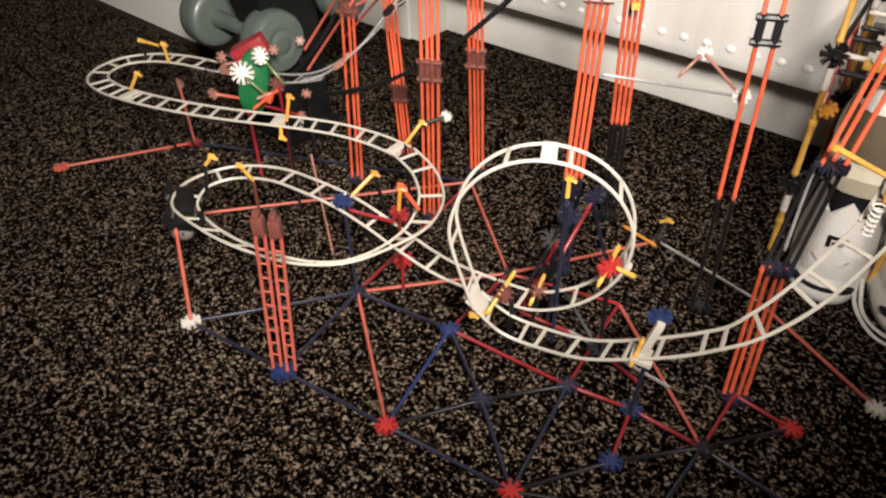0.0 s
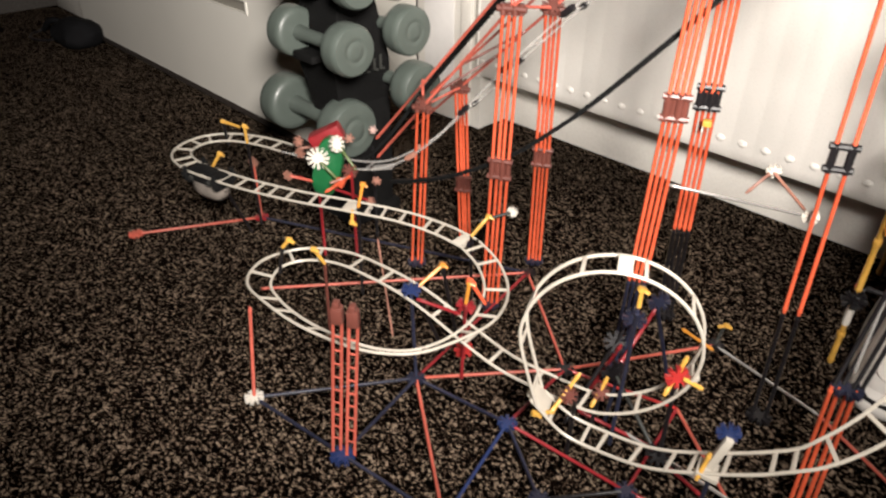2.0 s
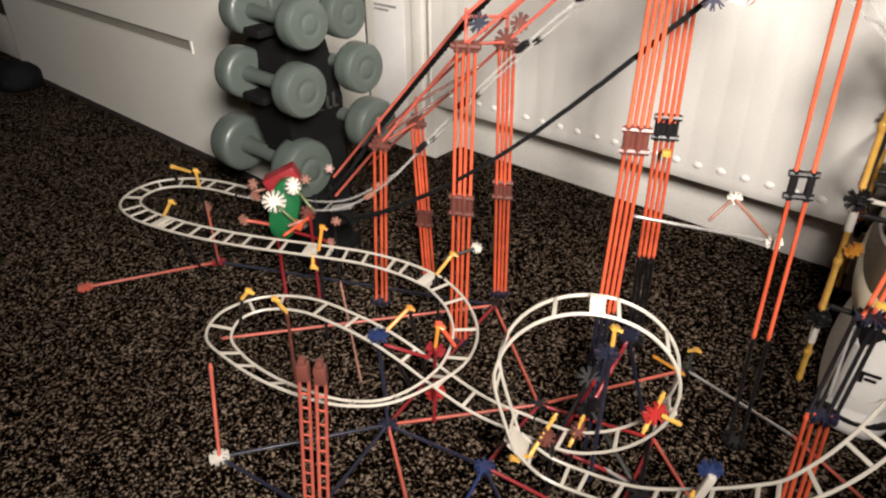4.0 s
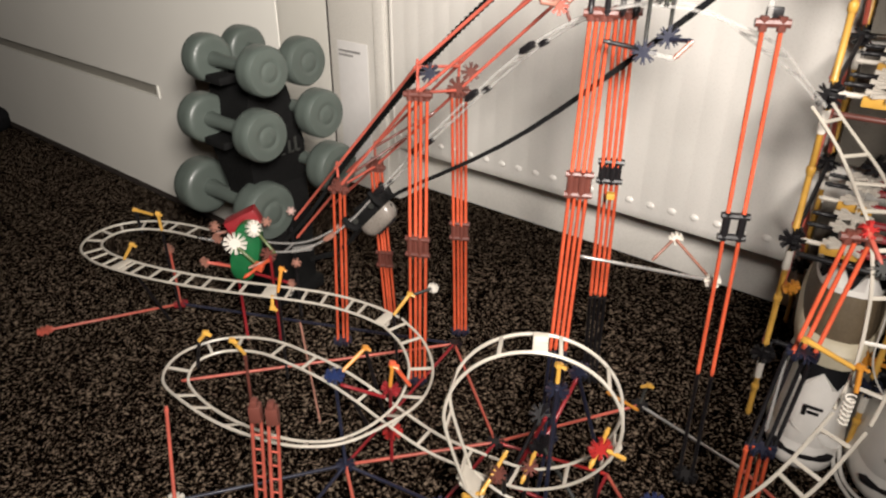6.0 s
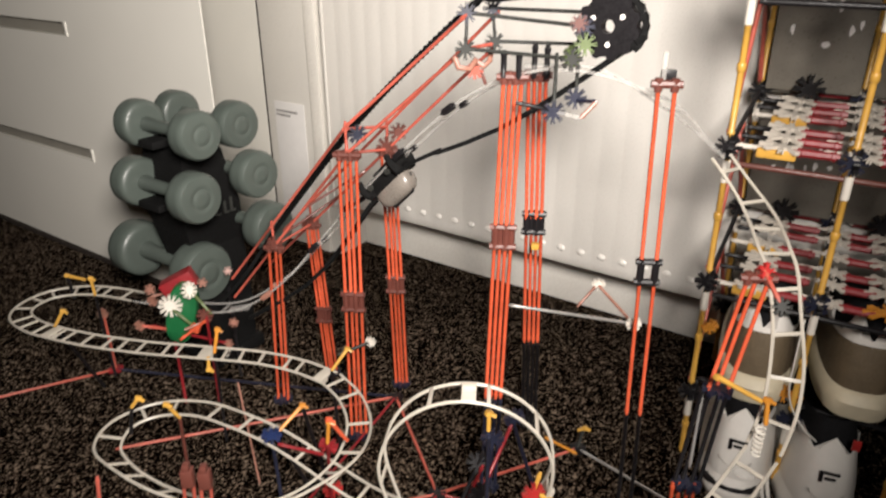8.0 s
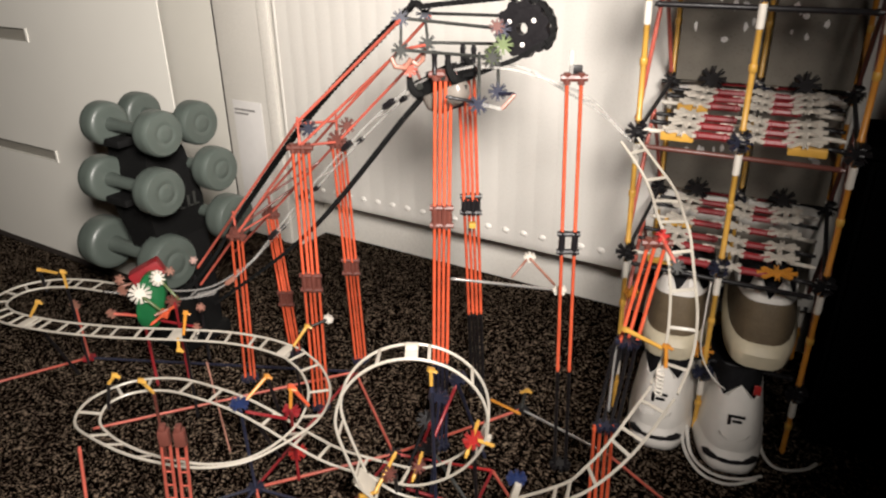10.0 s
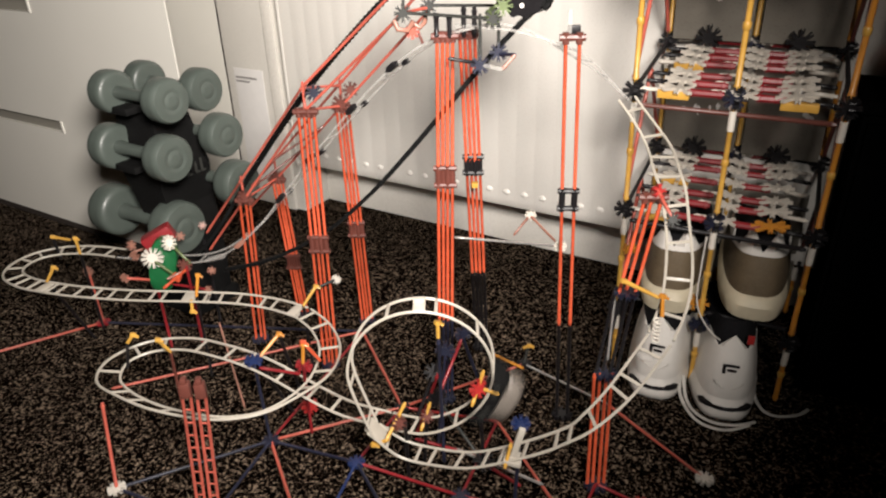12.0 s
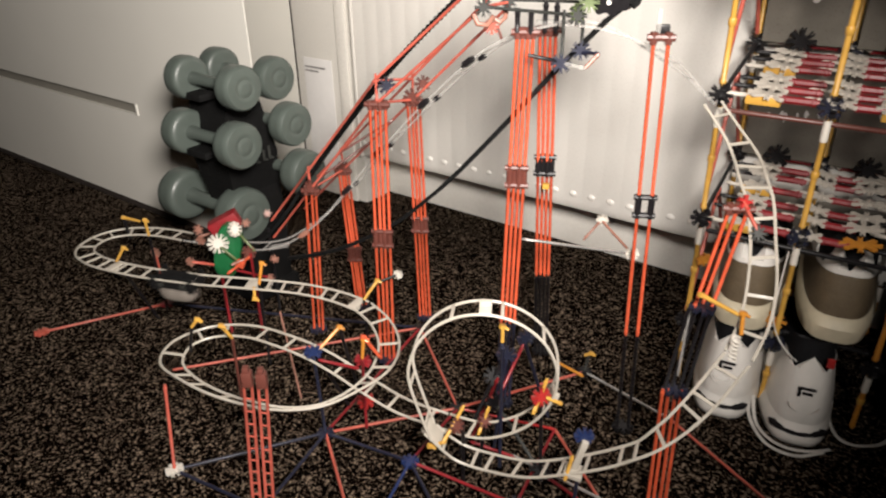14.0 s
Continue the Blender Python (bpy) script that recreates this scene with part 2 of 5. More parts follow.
def radiator():
    """A tall ribbed panel radiator that hangs on the wall."""
    root = holder("panel_radiator", ROOM @ pose(0, 0.97, 0))
    tagged(root, "white enamelled ribbed panel radiator hung on the wall", "radiator")
    bm = bmesh.new()
    n, x0, pitch, z0, z1 = 64, -0.90, 0.0333, 0.115, 0.80
    prof = []
    for k in range(n):
        x = x0 + k * pitch
        prof += [(x, 0.0), (x + pitch * 0.62, 0.0), (x + pitch * 0.74, 0.0005), (x + pitch * 0.88, 0.0005)]
    prof.append((x0 + n * pitch, 0.0))
    rows = [[bm.verts.new((x, y, z)) for x, y in prof] for z in (z0 + 0.018, z1)]
    base = [bm.verts.new((x, 0.010, z0)) for x, y in prof]
    for s, e in ((base, rows[0]), (rows[0], rows[1])):
        for j in range(len(prof) - 1):
            bm.faces.new((s[j], s[j + 1], e[j + 1], e[j]))
    # a bump added low on each rib stands for the glint there
    for k in range(n):
        bmesh.ops.create_uvsphere(bm, u_segments=10, v_segments=6, radius=1.0, matrix=pose(x0 + (k + 0.31) * pitch, 0.0025, z0 + 0.030) @ Matrix.Diagonal((0.0085, 0.0055, 0.0060, 1)))
    part("front_panel", bm, ENAMEL, root)
    bm = bmesh.new()
    box(bm, (x0, 0.012, z0), (x0 + n * pitch, 0.055, z1), 0.004)
    part("body", bm, ENAMEL, root)
    bm = bmesh.new()
    box(bm, (x0 - 0.006, -0.002, z0 - 0.002), (x0, 0.056, z1 + 0.01), 0.002)
    part("side_cover", bm, ENAMEL, root)
    for k in range(3):
        bm = bmesh.new()
        box(bm, (-0.7 + k * 0.8, 0.056, 0.2), (-0.66 + k * 0.8, 0.118, 0.7), 0.002)
        part("bracket", bm, ENAMEL, root)


radiator()


def wardrobe_panel():
    """A white sliding front that stands a little out from the wall, with grip channels across it."""
    root = holder("wardrobe_front", ROOM)
    tagged(root, "white laminate wardrobe front with recessed grip channels", "wardrobe")
    for lo, hi in (((-1.225, 0.692, 0.016), (-0.862, 0.6940, 1.25)), ((-2.12, 0.692, 0.016), (-1.225, 0.700, 0.216)), ((-2.12, 0.692, 0.238), (-1.225, 0.700, 0.436)), ((-2.12, 0.692, 0.458), (-1.225, 0.700, 0.684)), ((-2.12, 0.692, 0.706), (-1.225, 0.700, 1.25))):
        bm = bmesh.new()
        box(bm, lo, hi)
        part("panel", bm, LAMINATE, root)
    bm = bmesh.new()
    box(bm, (-1.60, 1.000, 0.004), (-1.104, 1.012, 1.60), 0.002)
    part("rear_panel", bm, LAMINATE, root)
    bm = bmesh.new()
    box(bm, (-1.1038, 1.0005, 0.004), (-1.0988, 1.0135, 1.60), 0.001)
    part("edge_strip", bm, GAP, root, "dark edge strip")
    bm = bmesh.new()
    box(bm, (-2.12, 0.696, 0.0), (-0.866, 0.710, 0.016))
    part("bottom_runner", bm, GAP, root, "dark bottom runner")
    # shallow grip recesses; the grey back deepens their shade
    for z in (0.227, 0.447, 0.695):
        bm = bmesh.new()
        box(bm, (-2.11, 0.7005, z - 0.013), (-1.221, 0.7030, z + 0.013))
        part("grip_channel", bm, CHANNEL, root, "recessed grip channel, grey for the shade inside it")
        bm = bmesh.new()
        box(bm, (-1.2290, 0.6900, z - 0.012), (-1.2225, 0.7000, z + 0.0115), 0.001)
        part("channel_end", bm, LAMINATE, root)


wardrobe_panel()
structure("wall_boxing", (-1.088, 0.990, 0), (-0.912, 1.088, 2.4), PAINT, "white painted pipe boxing beside the radiator", 0.003)
structure("trim_corner", (-0.962, 0.984, 0), (-0.936, 0.990, 2.4), PAINT, "white painted upright trim beside the radiator", 0.002)


def paper():
    bm = bmesh.new()
    box(bm, (-1.065, 0.988, 0.056), (-0.984, 0.9895, 0.295), 0.0005)
    ob = part("paper_sheet", bm, PAPER)
    ob.matrix_basis = ROOM
    tagged(ob, "white printed paper sheet fixed to the wall", "paper")
    for k in range(2):
        bm = bmesh.new()
        box(bm, (-1.060, 0.9865, 0.275 - 0.008 * k), (-1.002 - 0.02 * k, 0.9878, 0.279 - 0.008 * k))
        part("print_line", bm, INK, ob, "grey line of print")


paper()

# ---- the toy roller coaster ----
coaster = tagged(holder("toy_roller_coaster"), "toy roller coaster of orange towers and cream looping track", "toy coaster")
GAUGE = 0.0125

# the line of the track, ridden from the lift over the drop, the loop and the helix back to the lift
LIFT = [(-0.508, 0.825, 0.140), (-0.46, 0.818, 0.140), (-0.40, 0.805, 0.142), (-0.345, 0.80, 0.155), (-0.29, 0.80, 0.192), (-0.24, 0.793, 0.245), (-0.18, 0.772, 0.315), (-0.12, 0.745, 0.380), (-0.062, 0.714, 0.437), (-0.015, 0.685, 0.470), (0.03, 0.655, 0.486)]
DROP = [(0.03, 0.655, 0.486), (0.062, 0.648, 0.484), (0.101, 0.655, 0.469), (0.145, 0.69, 0.438), (0.185, 0.7, 0.401), (0.212, 0.66, 0.366), (0.213, 0.605, 0.353), (0.217, 0.58, 0.335), (0.223, 0.557, 0.282), (0.218, 0.535, 0.244), (0.201, 0.508, 0.219)]
SWOOP = [(0.201, 0.508, 0.219), (0.164, 0.474, 0.186), (0.132, 0.462, 0.155), (0.105, 0.466, 0.130), (0.066, 0.475, 0.104), (0.022, 0.489, 0.078), (-0.020, 0.505, 0.066), (-0.055, 0.512, 0.070), (-0.082, 0.513, 0.094)]
LOOP = [(-0.082, 0.513, 0.094)] + [(-0.029 + 0.0725 * math.cos(radians(a)), 0.512 + 0.028 * ((190 - a) / 286) ** 2, 0.174 + 0.0755 * math.sin(radians(a)) - (0.022 * ((20 - a) / 116) ** 2 if a < 20 else 0)) for a in [190 - 22 * k for k in range(14)]] + [(-0.075, 0.552, 0.074)]
HELIX = [(-0.075, 0.552, 0.074), (-0.123, 0.562, 0.080), (-0.165, 0.577, 0.090), (-0.205, 0.592, 0.103), (-0.242, 0.606, 0.111), (-0.285, 0.621, 0.114), (-0.335, 0.636, 0.113), (-0.380, 0.630, 0.112), (-0.407, 0.602, 0.111), (-0.403, 0.567, 0.110), (-0.374, 0.543, 0.110), (-0.325, 0.520, 0.110), (-0.270, 0.507, 0.110), (-0.232, 0.507, 0.110), (-0.199, 0.520, 0.110), (-0.170, 0.552, 0.111), (-0.154, 0.588, 0.112), (-0.155, 0.632, 0.114), (-0.175, 0.672, 0.117), (-0.205, 0.700, 0.121)]
UPPER = [(-0.205, 0.700, 0.121), (-0.245, 0.713, 0.125), (-0.295, 0.716, 0.131), (-0.357, 0.711, 0.136), (-0.436, 0.709, 0.138), (-0.509, 0.713, 0.140), (-0.565, 0.724, 0.140), (-0.603, 0.736, 0.140), (-0.634, 0.757, 0.140), (-0.643, 0.785, 0.140), (-0.632, 0.815, 0.140), (-0.599, 0.833, 0.140), (-0.553, 0.834, 0.140), (-0.508, 0.825, 0.140)]
SECTIONS = [("lift", LIFT, None, CLEAR), ("drop", DROP[:5], None, CLEAR), ("drop", DROP[4:], None, TRACK), ("swoop", SWOOP, None, TRACK), ("loop", LOOP, (0, 1, 0), TRACK), ("helix", HELIX, None, TRACK), ("upper", UPPER, None, TRACK)]
RIDE = []  # rows of (distance, place, side, up, ahead) along the whole ride


def eased(x, a, b):
    f = min(1.0, max(0.0, (x - a) / (b - a)))
    return f * f * (3 - 2 * f)


def helix_bank(run):
    """The helix leans into its near bend: the outer rail stands higher."""
    return radians(34) * eased(run, 0.34, 0.46) * (1 - eased(run, 0.64, 0.76))


def ride_frames(ctrl, side=None, step=0.004, bank=None):
    P = curve_points(ctrl, step)
    rows = []
    for i, p in enumerate(P):
        d = (P[min(i + 1, len(P) - 1)] - P[max(i - 1, 0)]).normalized()
        s = V(side) if side else d.cross(V(0, 0, 1))
        s = (s - d * s.dot(d)).normalized()
        rows.append((p, s, s.cross(d).normalized(), d))
    for _ in range(3):
        sm = [(rows[max(i - 1, 0)][1] + rows[i][1] * 2 + rows[min(i + 1, len(rows) - 1)][1]).normalized() for i in range(len(rows))]
        rows = [(p, s, s.cross(d).normalized(), d) for (p, _, _, d), s in zip(rows, sm)]
    if bank:
        lean = [s * math.cos(bank(i * step)) + u * math.sin(bank(i * step)) for i, (p, s, u, d) in enumerate(rows)]
        rows = [(p, s, s.cross(d).normalized(), d) for (p, _, _, d), s in zip(rows, lean)]
    return rows


def lay_track():
    gone, last = 0.0, None
    tie_meshes = {}
    for name, ctrl, side, material in SECTIONS:
        rows = ride_frames(ctrl, side, bank=helix_bank if name == "helix" else None)
        bm = bmesh.new()
        for k in (-1, 1):
            tube(bm, [p + s * (GAUGE * k) for p, s, u, d in rows], 0.0015, 6)
        sec = part("track_section", bm, material, coaster, "cream plastic rails of the track")
        if material.name not in tie_meshes:
            bm = bmesh.new()
            box(bm, (-GAUGE, -0.0016, -0.0009), (GAUGE, 0.0016, 0.0009), 0.0004)
            tie = part("tie", bm, material)
            tie_meshes[material.name] = tie.data
            bpy.data.objects.remove(tie)
        gaps = {"helix": [0.048, 0.030, 0.044], "loop": [0.052, 0.046], "upper": [0.026, 0.018, 0.030], "swoop": [0.030, 0.017, 0.034], "drop": [0.036, 0.034], "lift": [0.06]}[name]
        at, n = 0.016, 0
        for i, (p, s, u, d) in enumerate(rows):
            run = i * 0.004
            if run >= at:
                at += gaps[n % len(gaps)]
                n += 1
                t = new("tie", tie_meshes[material.name])
                t.parent = sec
                t.matrix_basis = Matrix.Translation(p - u * 0.0008) @ Matrix((s, d, u)).transposed().to_4x4()
            if last is not None:
                gone += (p - last).length
            last = p
            RIDE.append((gone, p, s, u, d))


lay_track()


def ride_at(p):
    return min(RIDE, key=lambda r: (r[1] - V(p)).length)


def clip_on(p, length=0.012, material=TRACK):
    _, q, s, u, d = ride_at(p)
    bm = bmesh.new()
    box(bm, (-GAUGE, -length / 2, -0.0022), (GAUGE, length / 2, 0.0005), 0.0008)
    box(bm, (-0.003, -length / 2, -0.008), (0.003, length / 2, -0.0022), 0.0010)
    ob = part("track_clip", bm, material, coaster, "moulded clip plate that joins the track")
    ob.matrix_basis = Matrix.Translation(q) @ Matrix((s, d, u)).transposed().to_4x4()


for p in ((-0.029, 0.512, 0.2495), (-0.357, 0.711, 0.136), (-0.217, 0.705, 0.121), (-0.567, 0.722, 0.14), (0.043, 0.515, 0.14)):
    clip_on(p)
clip_on((-0.082, 0.514, 0.09), 0.024)


def add_rod(a, b, material, r=0.0022, parent=None, name="rod"):
    bm = bmesh.new()
    rod(bm, a, b, r)
    return part(name, bm, material, parent or coaster)


def add_star(at, material, turn=(0, 0, 0), r=0.011, prongs=8, sweep=360.0, thick=0.0045, parent=None):
    bm = bmesh.new()
    star(bm, Matrix(), r, prongs, thick, sweep)
    ob = part("connector", bm, material, parent or coaster)
    ob.matrix_basis = pose(*at, *turn)
    return ob


def tower(foot, top, count, material, gap=0.0078, joints=(), turn=0.0, low=None, low_h=0.0, crown=None):
    """A bundle of long rods, with cross blocks at its joints; its lowest stretch may be of another colour."""
    foot, top = V(foot), V(top)
    d = (top - foot)
    ax = Matrix.Rotation(radians(turn), 3, "Z") @ V(1, 0, 0)
    ay = Matrix.Rotation(radians(turn), 3, "Z") @ V(0, 1, 0)
    bm = bmesh.new()
    star(bm, Matrix.Translation(foot + V(0, 0, 0.004)), 0.013, 8)
    root = part("tower", bm, low or NAVY, coaster, "upright bundle of long plastic rods")
    offs = {2: [(-0.5, 0), (0.5, 0)], 3: [(-1, 0), (0, 0.5), (1, 0)], 4: [(-1.5, 0), (-0.5, 0.4), (0.5, 0), (1.5, 0.4)]}[count]
    cuts = [low_h / d.length if low else 0.0] + [j for j, _ in joints] + [1.0]
    for ox, oy in offs:
        off = ax * (ox * gap) + ay * (oy * gap)
        if low:
            add_rod(foot + off, foot + d * cuts[0] + off, low, parent=root)
        for a, b in zip(cuts, cuts[1:]):
            add_rod(foot + d * a + off, foot + d * b + off, material, parent=root)
    for j, jm in joints:
        bm = bmesh.new()
        c = foot + d * j
        m = Matrix.Translation(c) @ Matrix.Rotation(radians(turn), 4, "Z")
        w = gap * (count - 1) / 2
        for h in (-0.010, 0.010):
            tube(bm, [m @ V(-w - 0.005, 0, h), m @ V(w + 0.005, 0, h)], 0.0032, 8)
        for ox, oy in offs:
            tube(bm, [m @ V(ox * gap, oy * gap, -0.013), m @ V(ox * gap, oy * gap, 0.013)], 0.0034, 8)
        part("joint", bm, jm, root)
    if crown:
        bm = bmesh.new()
        m = Matrix.Translation(top) @ Matrix.Rotation(radians(turn), 4, "Z")
        w = gap * (count - 1) / 2
        tube(bm, [m @ V(-w - 0.006, 0, 0), m @ V(w + 0.006, 0, 0)], 0.0034, 8)
        for ox, oy in offs:
            tube(bm, [m @ V(ox * gap, oy * gap, -0.006), m @ V(ox * gap, oy * gap, 0.005)], 0.0034, 8)
        part("crown_bar", bm, crown, root)
    return root


def near_tower():
    """Two ladders of coral rods side by side, each with short rungs and a dark red cap."""
    foot, top = V(-0.261, 0.461, 0.004), V(-0.246, 0.461, 0.186)
    bm = bmesh.new()
    star(bm, Matrix.Translation(foot), 0.013, 8)
    root = part("tower", bm, BLUE, coaster, "upright bundle of long plastic rods")
    for ox, oy in ((-0.0105, 0.0), (-0.0040, 0.004), (0.0045, 0.0), (0.0110, 0.004)):
        add_rod(foot + V(ox, oy, 0), top + V(ox, oy, -0.006), CORAL, 0.0019, root)
    for ox in (-0.0072, 0.0078):
        for k in range(9):
            c = foot.lerp(top, 0.12 + 0.09 * k) + V(ox, 0.002, 0)
            bm = bmesh.new()
            tube(bm, [c - V(0.0034, 0, 0), c + V(0.0034, 0, 0)], 0.0009, 6)
            part("rung", bm, CORAL, root)
        bm = bmesh.new()
        c = top + V(ox, 0.002, -0.004)
        block(bm, c, (0.0105, 0.010, 0.017), (0, 0, 14), 0.0022)
        block(bm, c + V(0, 0, 0.010), (0.0060, 0.008, 0.008), (0, 0, 14), 0.0018)
        part("cap", bm, BROWN, root, "dark red cap of the post")


tower((-0.312, 0.808, 0), (-0.299, 0.803, 0.235), 3, ORANGE, crown=BROWN, gap=0.0070)
tower((-0.264, 0.882, 0), (-0.274, 0.875, 0.238), 4, ORANGE, joints=[(0.42, BROWN)], crown=BROWN, gap=0.0046)
tower((-0.190, 0.748, 0), (-0.180, 0.735, 0.378), 4, ORANGE, joints=[(0.53, BROWN)], crown=BROWN, gap=0.0060)
tower((-0.157, 0.866, 0), (-0.150, 0.797, 0.366), 4, ORANGE, joints=[(0.49, BROWN)], crown=BROWN, gap=0.0050)
tower((-0.019, 0.678, 0), (-0.008, 0.662, 0.475), 4, ORANGE, joints=[(0.68, BROWN)], low=NAVY, low_h=0.130, crown=BROWN, gap=0.0052)
tower((0.026, 0.800, 0), (0.013, 0.695, 0.472), 4, ORANGE, joints=[(0.665, BLACK)], low=BLACK, low_h=0.150, crown=BROWN, gap=0.0052)
tower((0.132, 0.652, 0), (0.116, 0.630, 0.478), 2, ORANGE, joints=[(0.645, BLACK)], low=BLACK, low_h=0.145, crown=BROWN, gap=0.013)
tower((0.160, 0.533, 0), (0.160, 0.550, 0.146), 4, ORANGE, gap=0.0062)
tower((0.163, 0.553, 0.140), (0.177, 0.566, 0.238), 4, BLACK, gap=0.0072)
tower((0.178, 0.566, 0.232), (0.196, 0.575, 0.338), 3, ORANGE, gap=0.0080, crown=BROWN)
near_tower()

Z0 = 0.006
NODES = {
    "red1": (-0.143, 0.423, Z0), "red2": (-0.023, 0.385, Z0), "red3": (0.205, 0.505, Z0), "foot": (-0.385, 0.501, Z0), "blue2": (-0.261, 0.461, Z0),
    "dark_b": (0.129, 0.466, Z0), "mid": (-0.230, 0.586, Z0), "bl2": (-0.117, 0.554, Z0), "bl3": (-0.066, 0.472, Z0), "bl4": (0.009, 0.508, Z0),
    "bl5": (0.068, 0.494, Z0), "bl6": (0.054, 0.433, Z0), "n2": (-0.075, 0.655, Z0), "far": (-0.158, 0.830, Z0), "side": (0.087, 0.755, Z0),
    "end": (0.283, 0.546, Z0), "west": (-0.482, 0.678, Z0), "rod_l": (-0.730, 0.737, Z0), "post": (-0.580, 0.842, Z0), "t5": (0.160, 0.533, Z0), "t5m": (0.192, 0.672, Z0), "c2": (0.049, 0.633, Z0), "near1": (0.092, 0.392, Z0), "near2": (0.205, 0.420, Z0),
}
FLOOR_RODS = [
    ("foot", "mid", NAVY), ("foot", "blue2", NAVY), ("blue2", "mid", NAVY), ("blue2", "red1", NAVY), ("red1", "red2", NAVY), ("red1", "bl2", BLUE), ("red1", "bl3", BLACK),
    ("bl3", "bl4", BLACK), ("bl3", "red2", NAVY), ("red2", "bl6", BLACK), ("bl6", "dark_b", BLACK), ("dark_b", "red3", BLACK), ("red2", "bl4", NAVY), ("mid", "bl2", NAVY), ("bl2", "bl3", NAVY),
    ("red1", "mid", CORAL), ("mid", "n2", CORAL), ("n2", "side", CORAL), ("n2", "far", CORAL), ("far", "west", CORAL), ("rod_l", "post", CORAL), ("dark_b", "c2", CORAL),
    ("red3", "t5", CRIMSON), ("dark_b", "t5", CRIMSON), ("bl6", "bl5", CRIMSON), ("bl5", "dark_b", CRIMSON), ("bl4", "bl5", CRIMSON), ("bl2", "bl4", CRIMSON), ("n2", "bl2", CRIMSON), ("n2", "c2", RED), ("bl4", "c2", CRIMSON),
    ("end", "t5m", CORAL), ("side", "t5m", SILVER), ("far", "mid", CRIMSON), ("far", "post", NAVY), ("dark_b", "near1", NAVY), ("dark_b", "near2", NAVY), ("red2", "near1", BLACK),
]
for a, b, material in FLOOR_RODS:
    add_rod(NODES[a], NODES[b], material, 0.0021)
for name, material in (("red1", RED), ("red2", RED), ("red3", RED), ("foot", WHITE), ("blue2", BLUE), ("dark_b", BLACK), ("mid", NAVY), ("bl2", BLUE), ("bl3", NAVY), ("bl4", NAVY), ("bl5", BLUE), ("bl6", BLUE), ("n2", BLACK), ("far", BLACK), ("side", BLACK), ("end", WHITE), ("rod_l", CORAL), ("post", CRIMSON)):
    add_star(NODES[name], material, (0, 0, 15), 0.0105)


def chain_wheel():
    """The big chain wheel on top of the lift."""
    m = pose(0.069, 0.648, 0.520, 90, 0, -24)
    bm = bmesh.new()
    n, ro, ri = 44, 0.0235, 0.0055
    rings = []
    for h in (-0.0055, 0.0055):
        rings.append([bm.verts.new(m @ V((ro + (0.003 if (j // 2) % 2 else 0)) * math.cos(2 * math.pi * j / n), (ro + (0.003 if (j // 2) % 2 else 0)) * math.sin(2 * math.pi * j / n), h)) for j in range(n)])
    inner = [[bm.verts.new(m @ V(ri * math.cos(2 * math.pi * j / n), ri * math.sin(2 * math.pi * j / n), h)) for j in range(n)] for h in (-0.0055, 0.0055)]
    for j in range(n):
        k = (j + 1) % n
        bm.faces.new((rings[0][j], rings[0][k], rings[1][k], rings[1][j]))
        bm.faces.new((inner[0][k], inner[0][j], inner[1][j], inner[1][k]))
        bm.faces.new((rings[0][k], rings[0][j], inner[0][j], inner[0][k]))
        bm.faces.new((rings[1][j], rings[1][k], inner[1][k], inner[1][j]))
    wheel = part("chain_wheel", bm, BLACK, coaster, "black toothed chain wheel")
    for k in range(3):
        bm = bmesh.new()
        a = 0.6 + 2 * math.pi * k / 3
        lathe(bm, [(0.0008, -0.0060), (0.0022, -0.0060), (0.0022, 0.0060), (0.0008, 0.0060)], m @ pose(0.014 * math.cos(a), 0.014 * math.sin(a), 0), 10)
        part("wheel_hole_rim", bm, ENAMEL, wheel, "pale hole through the wheel")


chain_wheel()

# the sloping frame of the lift: three coral rods on either side
UP1 = [(-0.299, 0.803, 0.237), (-0.180, 0.735, 0.380), (-0.050, 0.672, 0.497)]
UP2 = [(-0.274, 0.875, 0.240), (-0.150, 0.797, 0.368), (-0.024, 0.712, 0.497)]
for line, highs in ((UP1, (0.0, 0.028)), (UP2, (0.0, 0.028))):
    low = V(line[0]) + (V(line[0]) - V(line[1])) * 0.72
    pts = [low] + [V(p) for p in line]
    for dz in highs:
        for a, b in zip(pts, pts[1:]):
            add_rod(a + V(0, 0, dz), b + V(0, 0, dz), CORAL, 0.0021)
    for p in pts[1:-1]:
        add_rod(p, p + V(0, 0, 0.034), CORAL, 0.0020)
for a, b in zip(UP1, UP2):
    add_rod(a, b, CORAL, 0.0020)
for p, material in ((UP1[1], NAVY), (UP2[1], BROWN)):
    add_star(V(p) + V(0.014, -0.006, 0.022), material, (90, 0, 20), 0.0105)
add_star(V(UP2[1]) + V(0.0, -0.004, 0.004), BROWN, (90, 0, 0), 0.0120)
add_rod(V(UP1[1]) + V(0, 0, 0.026), V(UP2[1]) + V(0, 0, 0.026), CORAL, 0.0020)
for p in (UP1[0], UP2[0]):
    add_star(V(p) + V(0.002, -0.003, 0.006), BROWN, (90, 0, 10), 0.0095)
for a, b in ((0.15, 0.45), (0.45, 0.75)):
    p, q = V(UP1[0]).lerp(V(UP1[1]), a), V(UP2[0]).lerp(V(UP2[1]), b)
    add_rod(p, q, BROWN, 0.0018)


